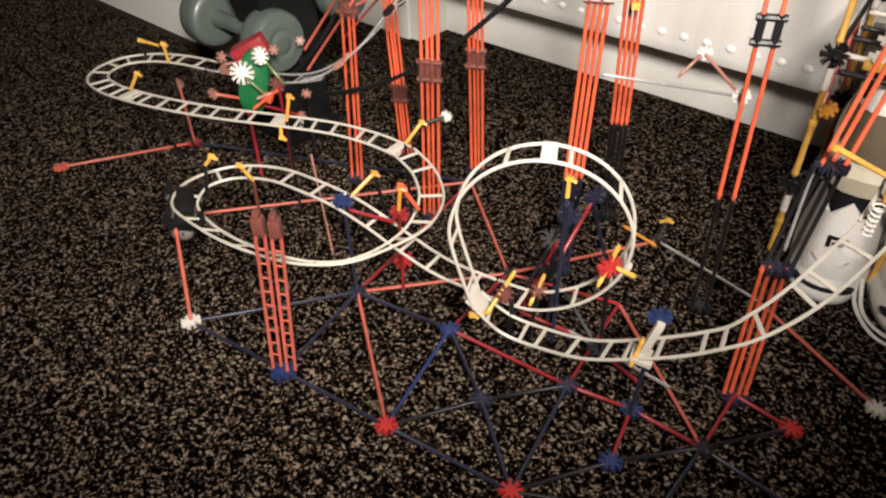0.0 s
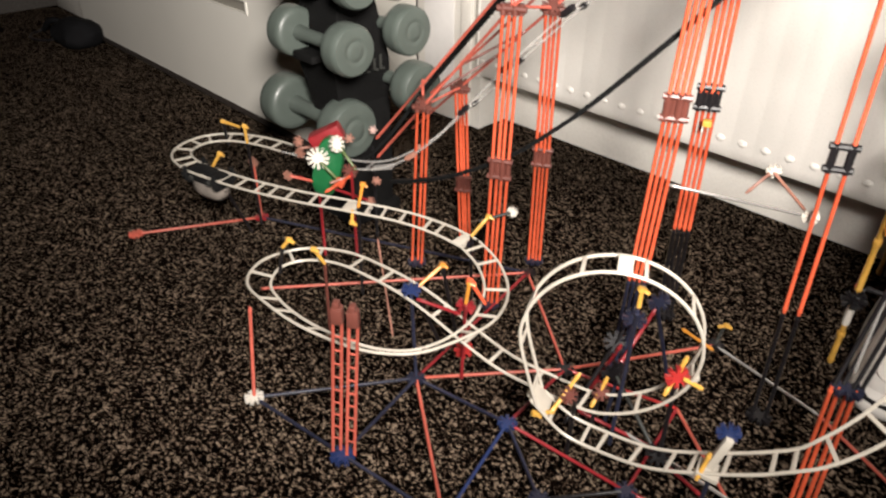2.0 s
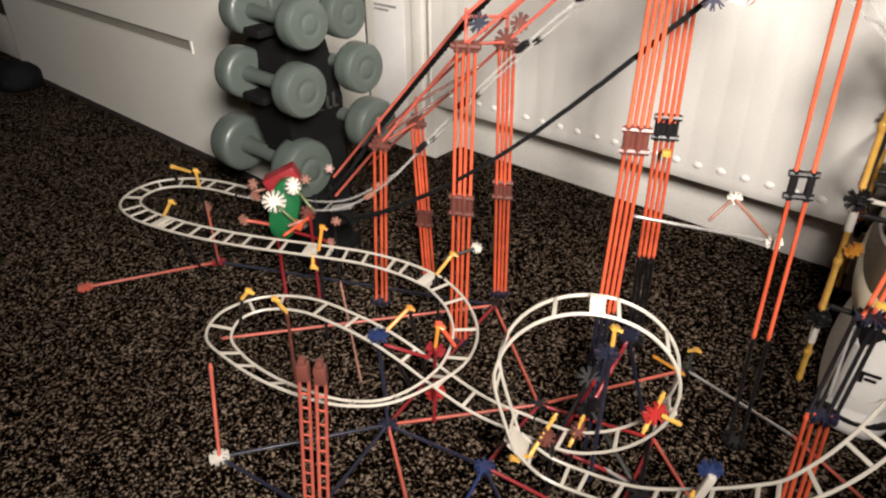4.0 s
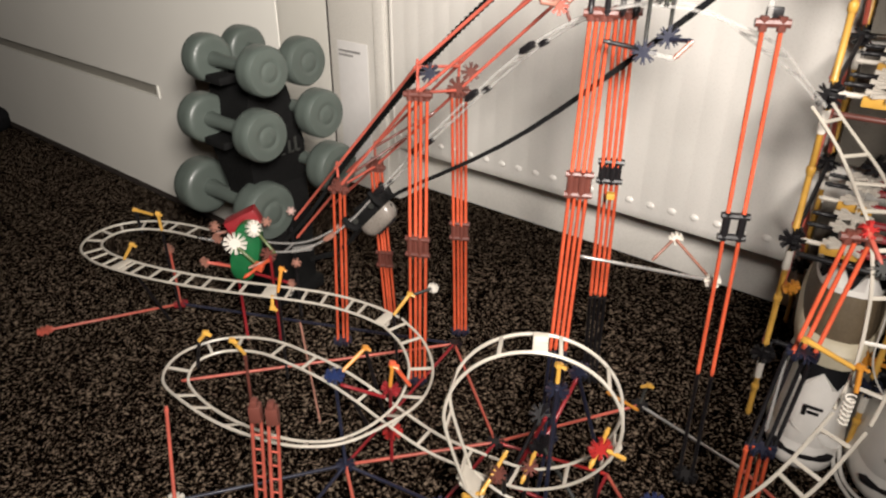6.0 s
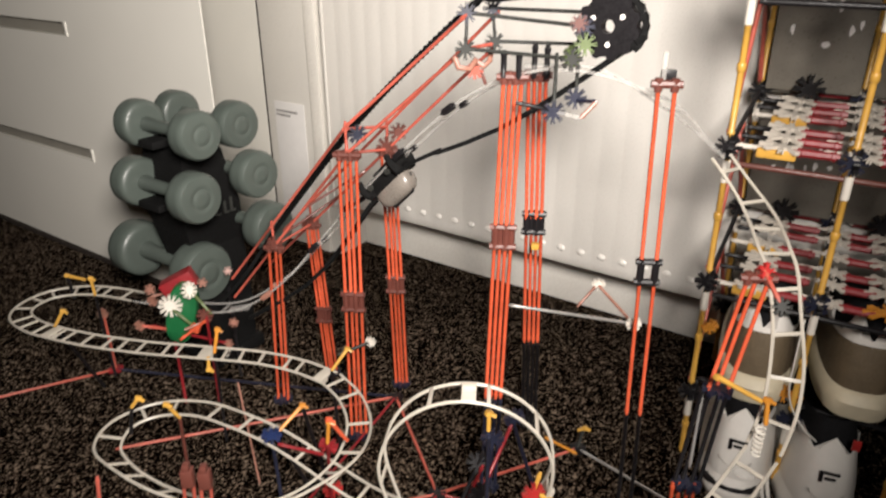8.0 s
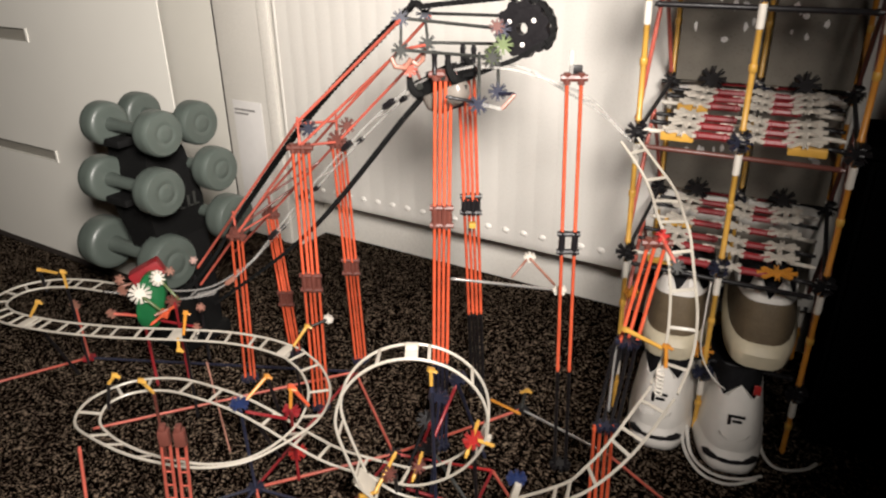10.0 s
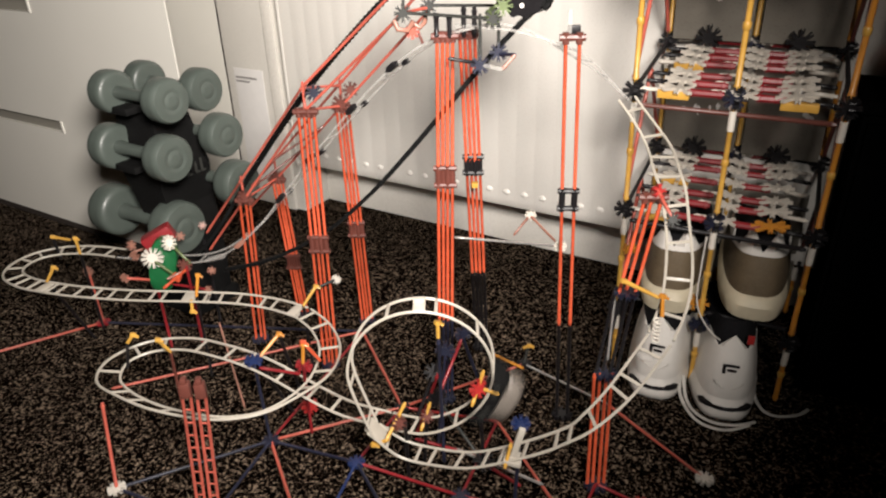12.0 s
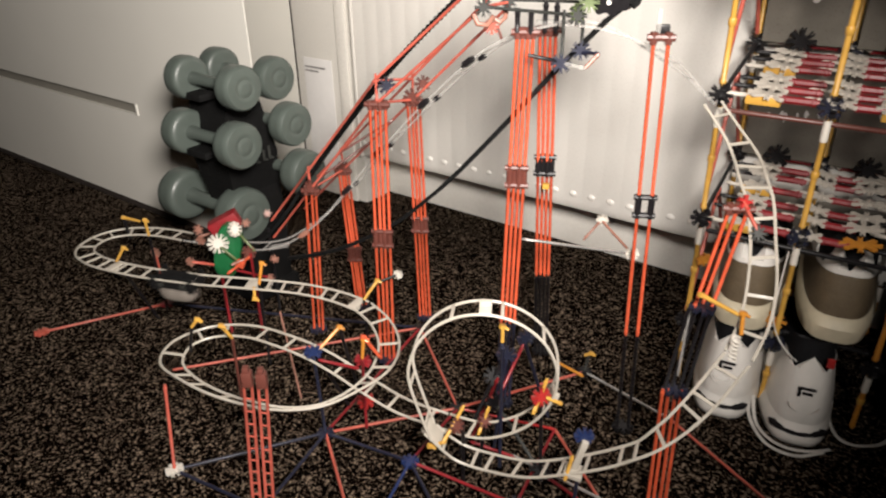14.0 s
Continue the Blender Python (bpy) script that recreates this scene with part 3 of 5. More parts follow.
def clips_on_lift():
    """Dark claws that hold the see-through track of the lift."""
    for p, material in (((-0.310, 0.80, 0.176), PEACH), ((-0.235, 0.792, 0.250), BLACK), ((-0.185, 0.774, 0.310), BLACK), ((-0.118, 0.744, 0.383), BLACK), ((-0.062, 0.714, 0.437), BLACK)):
        _, q, s, u, d = ride_at(p)
        bm = bmesh.new()
        box(bm, (0.009, -0.007, -0.003), (0.0165, 0.007, 0.0035), 0.0012)
        box(bm, (0.012, -0.010, -0.001), (0.0150, 0.010, 0.0015), 0.0005)
        box(bm, (-0.0165, -0.004, -0.002), (-0.009, 0.004, 0.003), 0.001)
        ob = part("lift_clip", bm, material, coaster, "small claw that holds the clear track")
        ob.matrix_basis = Matrix.Translation(q) @ Matrix((s, d, u)).transposed().to_4x4()


clips_on_lift()

# the deck at the top: dark rods, grey posts, stars round the chain wheel
TOP = {
    "a": (-0.050, 0.672, 0.497), "b": (-0.027, 0.708, 0.499), "c": (0.040, 0.640, 0.495), "d": (0.052, 0.690, 0.500),
    "ua": (-0.050, 0.680, 0.526), "ub": (-0.030, 0.715, 0.527), "uc": (0.048, 0.645, 0.520), "ud": (0.060, 0.685, 0.527),
}
for a, b in (("a", "c"), ("b", "d"), ("ua", "uc"), ("ub", "ud")):
    add_rod(TOP[a], TOP[b], SMOKE, 0.0019)
for a, b in (("a", "ua"), ("b", "ub"), ("c", "uc"), ("d", "ud")):
    add_rod(TOP[a], TOP[b], SMOKE, 0.0017)
for k, material in (("a", SMOKE), ("b", SMOKE), ("c", SMOKE), ("ua", NAVY), ("ub", NAVY), ("uc", NAVY)):
    add_star(V(TOP[k]) + V(0, -0.003, 0), material, (90, 0, 10), 0.0092)
LIME = stuff("pale_green_plastic", (0.085, 0.115, 0.04), 0.4)
add_star((0.050, 0.637, 0.507), LIME, (90, 0, 0), 0.0095)
add_star((0.040, 0.640, 0.497), LIME, (80, 0, 40), 0.0085)
add_star((0.044, 0.640, 0.523), BROWN, (90, 0, 0), 0.0075)
for x, y, z0, z1 in ((-0.016, 0.661, 0.472, 0.498), (-0.003, 0.660, 0.474, 0.496), (0.010, 0.690, 0.470, 0.501), (0.021, 0.688, 0.470, 0.500)):
    add_rod((x, y, z0), (x, y, z1), BLACK, 0.0030)
add_rod((0.028, 0.637, 0.500), (0.028, 0.637, 0.450), SMOKE, 0.0019)
add_rod((0.046, 0.648, 0.490), (0.046, 0.648, 0.460), SMOKE, 0.0019)
add_star((0.028, 0.635, 0.452), NAVY, (90, 0, 0), 0.0100)
add_star((0.046, 0.647, 0.462), NAVY, (90, 0, 0), 0.0095)
add_rod((-0.004, 0.640, 0.458), (0.028, 0.637, 0.453), BLACK, 0.0022)
add_rod((0.028, 0.637, 0.452), (0.050, 0.625, 0.450), CLEAR, 0.0026)
add_rod((0.050, 0.625, 0.450), (0.062, 0.628, 0.463), PEACH, 0.0024)
add_rod((0.046, 0.648, 0.460), (0.062, 0.628, 0.463), NAVY, 0.0020)
add_star((-0.042, 0.675, 0.478), CORAL, (90, 0, 0), 0.0080)
bm = bmesh.new()
tube(bm, [(-0.060, 0.672, 0.490), (-0.056, 0.671, 0.481), (-0.046, 0.671, 0.480), (-0.040, 0.672, 0.489)], 0.0028, 8)
tube(bm, [(-0.040, 0.674, 0.486), (-0.034, 0.674, 0.482), (-0.029, 0.675, 0.487), (-0.028, 0.675, 0.495)], 0.0026, 8)
part("guide_hook", bm, PEACH, coaster, "pale curved guide hook")
bm = bmesh.new()
box(bm, (-0.0015, -0.0015, -0.012), (0.0015, 0.0015, 0.0), 0.0004, pose(-0.037, 0.690, 0.474, 0, -20, 0))
part("guide_pin", bm, BROWN, coaster)
# flat pieces on the tower heads
for at, size, material in (((0.113, 0.632, 0.492), (0.004, 0.004, 0.022), CLEAR), ((0.118, 0.640, 0.484), (0.012, 0.006, 0.008), BLACK), ((0.014, 0.690, 0.480), (0.026, 0.012, 0.004), CLEAR)):
    bm = bmesh.new()
    block(bm, at, size)
    part("track_rest", bm, material, coaster)

# silver tie bar between the far towers
add_rod((-0.004, 0.690, 0.237), (0.118, 0.657, 0.243), SILVER, 0.0020)
add_rod((0.118, 0.657, 0.243), (0.085, 0.700, 0.262), PEACH, 0.0018)
add_rod((0.085, 0.700, 0.262), (0.066, 0.690, 0.240), PEACH, 0.0018)
add_star((0.118, 0.655, 0.244), WHITE, (90, 0, 0), 0.0075)
add_star((0.086, 0.700, 0.262), WHITE, (90, 0, 0), 0.0070)
bm = bmesh.new()
block(bm, (0.020, 0.716, 0.294), (0.008, 0.008, 0.006))
part("joint_clip", bm, YELLOW, coaster)

# the station with its green body
bm = bmesh.new()
outline = []
for k in range(24):
    a = 2 * math.pi * k / 24
    outline.append((0.0185 * math.copysign(abs(math.cos(a)) ** 0.7, math.cos(a)), 0.042 * math.copysign(abs(math.sin(a)) ** 0.7, math.sin(a))))
m = pose(-0.425, 0.785, 0.145, 0, 14, 12)
for w, g in ((0.94, -0.009), (1.0, -0.007), (1.0, 0.007), (0.94, 0.009)):
    ring = [bm.verts.new(m @ V(x * w, g, z * w)) for x, z in outline]
    if g > -0.009:
        for j in range(24):
            bm.faces.new((prev[j], prev[(j + 1) % 24], ring[(j + 1) % 24], ring[j]))
    else:
        bm.faces.new(ring[::-1])
    prev = ring
bm.faces.new(prev)
bmesh.ops.recalc_face_normals(bm, faces=bm.faces)
part("station_body", bm, GREEN, coaster, "green rounded motor cover of the station")
add_star((-0.430, 0.768, 0.163), WHITE, (82, 0, 20), 0.0150, 12)
add_star((-0.404, 0.772, 0.185), WHITE, (70, 0, 60), 0.0110, 10)
bm = bmesh.new()
block(bm, (-0.432, 0.800, 0.180), (0.044, 0.022, 0.022), (0, -25, 20), 0.003)
part("motor_box", bm, CRIMSON, coaster, "dark red motor box")
for at, turn, r in (((-0.483, 0.812, 0.160), (70, 0, 60), 0.0095), ((-0.478, 0.806, 0.146), (90, 0, 0), 0.0090), ((-0.400, 0.800, 0.182), (80, 0, 30), 0.0085), ((-0.393, 0.860, 0.170), (60, 0, 20), 0.0080), ((-0.480, 0.772, 0.128), (90, 20, 0), 0.0090), ((-0.356, 0.782, 0.136), (40, 0, 40), 0.0080), ((-0.360, 0.770, 0.112), (70, 0, 0), 0.0075)):
    add_star(at, PEACH, turn, r * 0.8, 6)
for a, b, material in (((-0.430, 0.768, 0.160), (-0.398, 0.765, 0.134), LIME), ((-0.404, 0.775, 0.183), (-0.380, 0.775, 0.150), LIME), ((-0.418, 0.757, 0.121), (-0.384, 0.770, 0.146), ORANGE), ((-0.410, 0.757, 0.136), (-0.385, 0.775, 0.143), PEACH),
                       ((-0.480, 0.772, 0.128), (-0.440, 0.775, 0.124), CORAL), ((-0.475, 0.79, 0.118), (-0.36, 0.77, 0.112), CRIMSON), ((-0.482, 0.81, 0.15), (-0.44, 0.82, 0.16), PEACH), ((-0.385, 0.77, 0.150), (-0.385, 0.77, 0.02), CRIMSON), ((-0.440, 0.78, 0.105), (-0.440, 0.78, 0.005), CRIMSON), ((-0.47, 0.83, 0.13), (-0.47, 0.83, 0.005), BLACK), ((-0.39, 0.85, 0.15), (-0.39, 0.85, 0.005), BLACK), ((-0.36, 0.76, 0.10), (-0.35, 0.75, 0.116), WHITE)):
    add_rod(a, b, material, 0.0024)
add_star((-0.388, 0.772, 0.150), BROWN, (80, 0, 10), 0.0105)
bm = bmesh.new()
block(bm, (-0.400, 0.766, 0.134), (0.012, 0.008, 0.010), (0, 20, 0))
part("station_clip", bm, ORANGE, coaster)
bm = bmesh.new()
block(bm, (-0.352, 0.796, 0.150), (0.030, 0.012, 0.004), (0, -14, 0))
part("track_clip", bm, CLEAR, coaster, "clear clip plate of the lift track")


def claw(tip, foot, material, pole=None, pole_material=BLACK, r=0.0021):
    """A bent holding claw beside the track, and the pole that carries it."""
    tip, foot = V(tip), V(foot)
    bm = bmesh.new()
    mid = tip.lerp(foot, 0.45)
    tube(bm, [tip + V(0.006, 0, -0.003), tip, mid, foot], [r * 0.9, r * 1.15, r, r * 0.9], 8)
    block(bm, tip, (0.0068, 0.0048, 0.0048), (0, 20, 30), 0.001)
    part("claw", bm, material, coaster, "small bent claw beside the track")
    if pole is not None:
        add_rod(foot, pole, pole_material, 0.0021)


claw((-0.606, 0.822, 0.168), (-0.580, 0.822, 0.163), YELLOW)
claw((-0.572, 0.822, 0.166), (-0.571, 0.822, 0.140), YELLOW, (-0.571, 0.826, 0.005))
add_rod((-0.606, 0.822, 0.165), (-0.606, 0.826, 0.130), BLACK)
claw((-0.556, 0.738, 0.163), (-0.570, 0.735, 0.142), YELLOW, (-0.572, 0.80, 0.005))
claw((-0.352, 0.697, 0.122), (-0.352, 0.700, 0.138), YELLOW)
claw((-0.344, 0.716, 0.166), (-0.348, 0.708, 0.138), AMBER, (-0.352, 0.712, 0.005))
claw((-0.190, 0.722, 0.148), (-0.206, 0.708, 0.126), YELLOW, (-0.205, 0.715, 0.005))
add_rod((-0.200, 0.718, 0.142), (-0.166, 0.738, 0.150), SMOKE)
add_star((-0.166, 0.738, 0.150), WHITE, (90, 0, 0), 0.0065)
claw((-0.372, 0.588, 0.158), (-0.380, 0.586, 0.148), YELLOW, (-0.392, 0.592, 0.108))
claw((-0.352, 0.602, 0.142), (-0.346, 0.612, 0.118), YELLOW, (-0.346, 0.608, 0.005), BROWN)
claw((-0.212, 0.622, 0.140), (-0.235, 0.598, 0.118), AMBER, (-0.215, 0.640, 0.004))
add_rod((-0.212, 0.622, 0.138), (-0.200, 0.650, 0.006), BLACK)
add_star((-0.237, 0.594, 0.121), BLUE, (90, 0, 20), 0.0105)
add_rod((-0.237, 0.594, 0.121), (-0.230, 0.586, 0.006), NAVY)
claw((-0.170, 0.580, 0.158), (-0.156, 0.590, 0.126), ORANGE)
claw((-0.170, 0.580, 0.156), (-0.174, 0.582, 0.128), AMBER, (-0.182, 0.602, 0.006), CRIMSON)
add_star((-0.176, 0.590, 0.118), CRIMSON, (90, 0, 0), 0.0100)
add_star((-0.183, 0.612, 0.040), RED, (80, 0, 20), 0.0110)
add_rod((-0.230, 0.592, 0.112), (-0.180, 0.585, 0.110), CRIMSON)
# upright at the helix's end and the far post
add_rod((-0.385, 0.501, 0.006), (-0.392, 0.530, 0.106), CORAL)
add_rod((-0.580, 0.842, 0.006), (-0.583, 0.846, 0.096), CORAL)
add_star((-0.583, 0.845, 0.098), PEACH, (90, 0, 0), 0.0080)
add_rod((-0.330, 0.720, 0.090), (-0.280, 0.64, 0.010), PEACH, 0.0013)

# the braced stand inside the loop
for a, b, material in (
    ((-0.012, 0.610, 0.130), (-0.022, 0.585, 0.006), NAVY), ((-0.020, 0.590, 0.110), (-0.050, 0.600, 0.010), CRIMSON), ((0.006, 0.625, 0.135), (-0.018, 0.590, 0.085), CRIMSON), ((0.006, 0.630, 0.138), (0.040, 0.650, 0.010), NAVY),
    ((-0.050, 0.590, 0.012), (0.040, 0.560, 0.012), CRIMSON), ((-0.022, 0.585, 0.080), (0.034, 0.550, 0.015), SMOKE), ((0.034, 0.550, 0.015), (0.075, 0.520, 0.012), CRIMSON), ((-0.060, 0.560, 0.020), (-0.020, 0.600, 0.120), BLACK),
    ((-0.012, 0.528, 0.200), (-0.013, 0.560, 0.006), NAVY), ((0.029, 0.520, 0.150), (0.034, 0.548, 0.010), BLACK), ((-0.050, 0.52, 0.10), (-0.052, 0.535, 0.006), BLACK), ((-0.03, 0.55, 0.085), (-0.036, 0.56, 0.006), BLACK),
    ((-0.069, 0.502, 0.088), (-0.050, 0.530, 0.118), YELLOW), ((-0.036, 0.540, 0.070), (-0.026, 0.555, 0.098), YELLOW), ((0.022, 0.512, 0.130), (0.034, 0.525, 0.166), YELLOW), ((0.034, 0.515, 0.150), (0.050, 0.512, 0.146), YELLOW),
    ((0.071, 0.478, 0.140), (0.067, 0.486, 0.006), NAVY), ((0.056, 0.462, 0.095), (0.062, 0.470, 0.120), YELLOW), ((0.085, 0.745, 0.006), (0.045, 0.735, 0.035), AMBER), ((0.087, 0.755, 0.006), (0.092, 0.760, 0.034), SMOKE),
    ((0.0, 0.575, 0.012), (0.10, 0.515, 0.020), SILVER)):
    add_rod(a, b, material, 0.0023)
claw((-0.012, 0.527, 0.222), (-0.012, 0.527, 0.204), YELLOW)
claw((-0.083, 0.505, 0.080), (-0.066, 0.505, 0.088), YELLOW)
claw((0.094, 0.757, 0.036), (0.085, 0.757, 0.032), YELLOW)
for at, material, turn, r in (((-0.012, 0.606, 0.132), NAVY, (90, 0, 0), 0.012), ((0.008, 0.628, 0.142), NAVY, (90, 0, 20), 0.011), ((-0.022, 0.582, 0.082), BLACK, (90, 0, 30), 0.0125), ((0.034, 0.546, 0.022), BLACK, (60, 0, 0), 0.013), ((-0.026, 0.596, 0.108), BLACK, (60, 0, 0), 0.011), ((-0.056, 0.515, 0.102), BROWN, (60, 0, 40), 0.0085), ((0.029, 0.518, 0.148), RED, (80, 0, 20), 0.0105), ((-0.030, 0.548, 0.084), BROWN, (60, 0, 30), 0.0085), ((0.071, 0.476, 0.140), BLUE, (90, 0, 0), 0.0095)):
    add_star(at, material, turn, r)
bm = bmesh.new()
block(bm, (0.068, 0.472, 0.118), (0.007, 0.006, 0.040), (0, 14, 0), 0.002)
block(bm, (0.064, 0.470, 0.100), (0.018, 0.018, 0.005), (0, 8, -10), 0.001)
part("track_rest", bm, TRACK, coaster)

# the yellow spring catch beside the drop
claw((0.170, 0.545, 0.262), (0.200, 0.524, 0.256), YELLOW)
claw((0.203, 0.524, 0.258), (0.204, 0.520, 0.238), AMBER)
bm = bmesh.new()
spiral = [(0.198 + 0.0035 * math.cos(k * 0.9), 0.512 + 0.0035 * math.sin(k * 0.9), 0.240 - 0.0006 * k) for k in range(44)]
tube(bm, spiral, 0.0009, 5)
part("spring", bm, WHITE, coaster, "pale coil spring")
bm = bmesh.new()
block(bm, (0.186, 0.494, 0.210), (0.014, 0.010, 0.005), (0, 20, 20), 0.0015)
part("track_clip", bm, CLEAR, coaster, "clear clip on the track")
add_star((0.200, 0.575, 0.344), RED, (60, 0, 20), 0.0075, 5)
add_rod((0.198, 0.574, 0.346), (0.215, 0.568, 0.318), CORAL)
add_star((0.214, 0.566, 0.318), SMOKE, (60, 0, 0), 0.0080)
add_rod((0.168, 0.570, 0.236), (0.164, 0.556, 0.160), SILVER, 0.0016)


def lift_chain():
    """The upper run of the chain and its turn round the wheel: links one after another."""
    run = curve_points([(-0.405, 0.850, 0.125), (-0.36, 0.845, 0.175), (-0.292, 0.838, 0.268), (-0.170, 0.768, 0.412), (-0.045, 0.694, 0.532), (-0.030, 0.690, 0.536), (0.055, 0.650, 0.547)], 0.0075)
    run += [Vector((0.069 + 0.027 * math.sin(a), 0.648 - 0.010 * math.sin(a), 0.520 + 0.027 * math.cos(a))) for a in [radians(-5 + 17 * k) for k in range(9)]]
    bm = bmesh.new()
    box(bm, (-0.0042, -0.0040, -0.0021), (0.0042, 0.0040, 0.0021), 0.0006)
    box(bm, (-0.0052, -0.0012, -0.0024), (0.0052, 0.0012, 0.0024), 0.0)
    link = part("chain_link", bm, RUBBER, coaster, "black plastic chain link")
    for i, (a, b) in enumerate(zip(run, run[1:])):
        ob = link if i == 0 else new("chain_link", link.data)
        ob.parent = coaster
        d = (b - a).normalized()
        s = d.cross(V(0, 0, 1)).normalized()
        ob.matrix_basis = Matrix.Translation((a + b) / 2) @ Matrix((s, d, s.cross(d))).transposed().to_4x4()


lift_chain()


# ---- dumbbells on their stand, before the wardrobe front ----
def dumbbell(at, length, r, m_room=ROOM):
    """Two fat vinyl heads on a short grip; it lies along the wall."""
    root = holder("dumbbell", m_room @ pose(*at))
    tagged(root, "grey vinyl dumbbell resting on the black stand", "dumbbell", "dumbbells on the stand")
    hw = r * 0.50
    for side in (-1, 1):
        bm = bmesh.new()
        prof = [(r * 0.30, -hw), (r * 0.74, -hw), (r * 0.90, -hw * 0.93), (r * 0.985, -hw * 0.70), (r, -hw * 0.3), (r, hw * 0.35), (r * 0.985, hw * 0.72), (r * 0.90, hw * 0.95), (r * 0.62, hw * 1.02), (r * 0.46, hw * 1.02), (r * 0.43, hw * 0.98), (r * 0.36, hw * 0.98), (r * 0.33, hw * 1.03), (r * 0.12, hw * 1.03)]
        lathe(bm, prof, pose(side * (length / 2 - hw), 0, 0, 0, 90 * side, 0), 36)
        part("head", bm, VINYL, root)
    bm = bmesh.new()
    g = length / 2 - hw * 1.9
    lathe(bm, [(r * 0.33, -g), (r * 0.30, -g * 0.8), (r * 0.27, -g * 0.5), (r * 0.27, g * 0.5), (r * 0.30, g * 0.8), (r * 0.33, g)], pose(0, 0, 0, 0, 90, 0), 18)
    part("grip", bm, VINYL, root)
    return root


NEAR_U = -0.698
for v, z, r, length in ((0.552, 0.371, 0.0300, 0.140), (0.543, 0.293, 0.0325, 0.150), (0.573, 0.166, 0.0410, 0.184), (0.612, 0.372, 0.0295, 0.146), (0.634, 0.301, 0.0315, 0.158), (0.648, 0.222, 0.0350, 0.172)):
    dumbbell((NEAR_U - length / 2 + (-0.006 if z > 0.3 else -0.062 if z < 0.2 else -0.012 if v < 0.6 else -0.004), v, z), length, r)


def stand():
    root = holder("dumbbell_stand", ROOM)
    tagged(root, "black upright dumbbell stand with pale bars of print", "stand")
    bm = bmesh.new()
    rows = [(0.585, 0.660, 0.0, -0.790), (0.580, 0.662, 0.10, -0.790), (0.568, 0.656, 0.19, -0.785), (0.552, 0.646, 0.25, -0.770), (0.562, 0.624, 0.33, -0.768), (0.574, 0.606, 0.352, -0.768)]
    prev = None
    for v0, v1, z, u1 in rows:
        ring = [bm.verts.new(c) for c in ((-0.850, v0, z), (u1, v0, z), (u1, v1, z), (-0.850, v1, z))]
        if prev:
            for j in range(4):
                bm.faces.new((prev[j], prev[(j + 1) % 4], ring[(j + 1) % 4], ring[j]))
        else:
            bm.faces.new(ring[::-1])
        prev = ring
    bm.faces.new(prev)
    part("upright", bm, RUBBER, root, smooth=False)
    bm = bmesh.new()
    box(bm, (-0.86, 0.575, 0), (-0.780, 0.670, 0.02), 0.006)
    part("base", bm, RUBBER, root)
    for v, z in ((0.550, 0.366), (0.543, 0.284), (0.580, 0.170), (0.606, 0.366), (0.632, 0.293), (0.650, 0.222)):
        bm = bmesh.new()
        box(bm, (-0.830, v - 0.014, z - 0.022), (-0.785, v + 0.014, z - 0.0115), 0.003)
        part("cradle", bm, RUBBER, root)
    for k, (dv, h) in enumerate(((0.0, 0.013), (0.017, 0.013), (0.032, 0.018), (0.043, 0.021))):
        bm = bmesh.new()
        box(bm, (-0.7702, 0.585 + dv, 0.238), (-0.7690, 0.589 + dv, 0.238 + h))
        box(bm, (-0.7702, 0.585 + dv, 0.238), (-0.7690, 0.594 + dv, 0.2405))
        part("print_bar", bm, SMOKE, root, "faint grey printed bar")


stand()

# ---- the rack of building-toy rods, with its shoes ----
RACK = pose(0.213, 0.766, 0, 5.5, 0, -22)
BAY, DEEP = 0.105, 0.200
rack = tagged(holder("shoe_rack", RACK), "shoe rack built from yellow, red and white toy rods", "shoe rack")


def rack_rod(a, b, material, r=0.0031, name="rod"):
    bm = bmesh.new()
    rod(bm, a, b, r, 8)
    return part(name, bm, material, rack)


STARS = {}


def rack_star(at, material, turn=(0, 0, 0), r=0.0125, prongs=8):
    key = (material.name, r, prongs)
    if key not in STARS:
        bm = bmesh.new()
        if material in (IVORY, AMBER) and r > 0.012:
            star(bm, Matrix.Diagonal((1.25, 0.78, 1, 1)), r, prongs, 0.0034, hub=0.38, slim=0.72)
        else:
            star(bm, Matrix(), r, prongs, 0.005)
        STARS[key] = part("connector", bm, material, rack)
        ob = STARS[key]
    else:
        ob = new("connector", STARS[key].data)
        ob.parent = rack
    ob.matrix_basis = pose(*at, *turn)


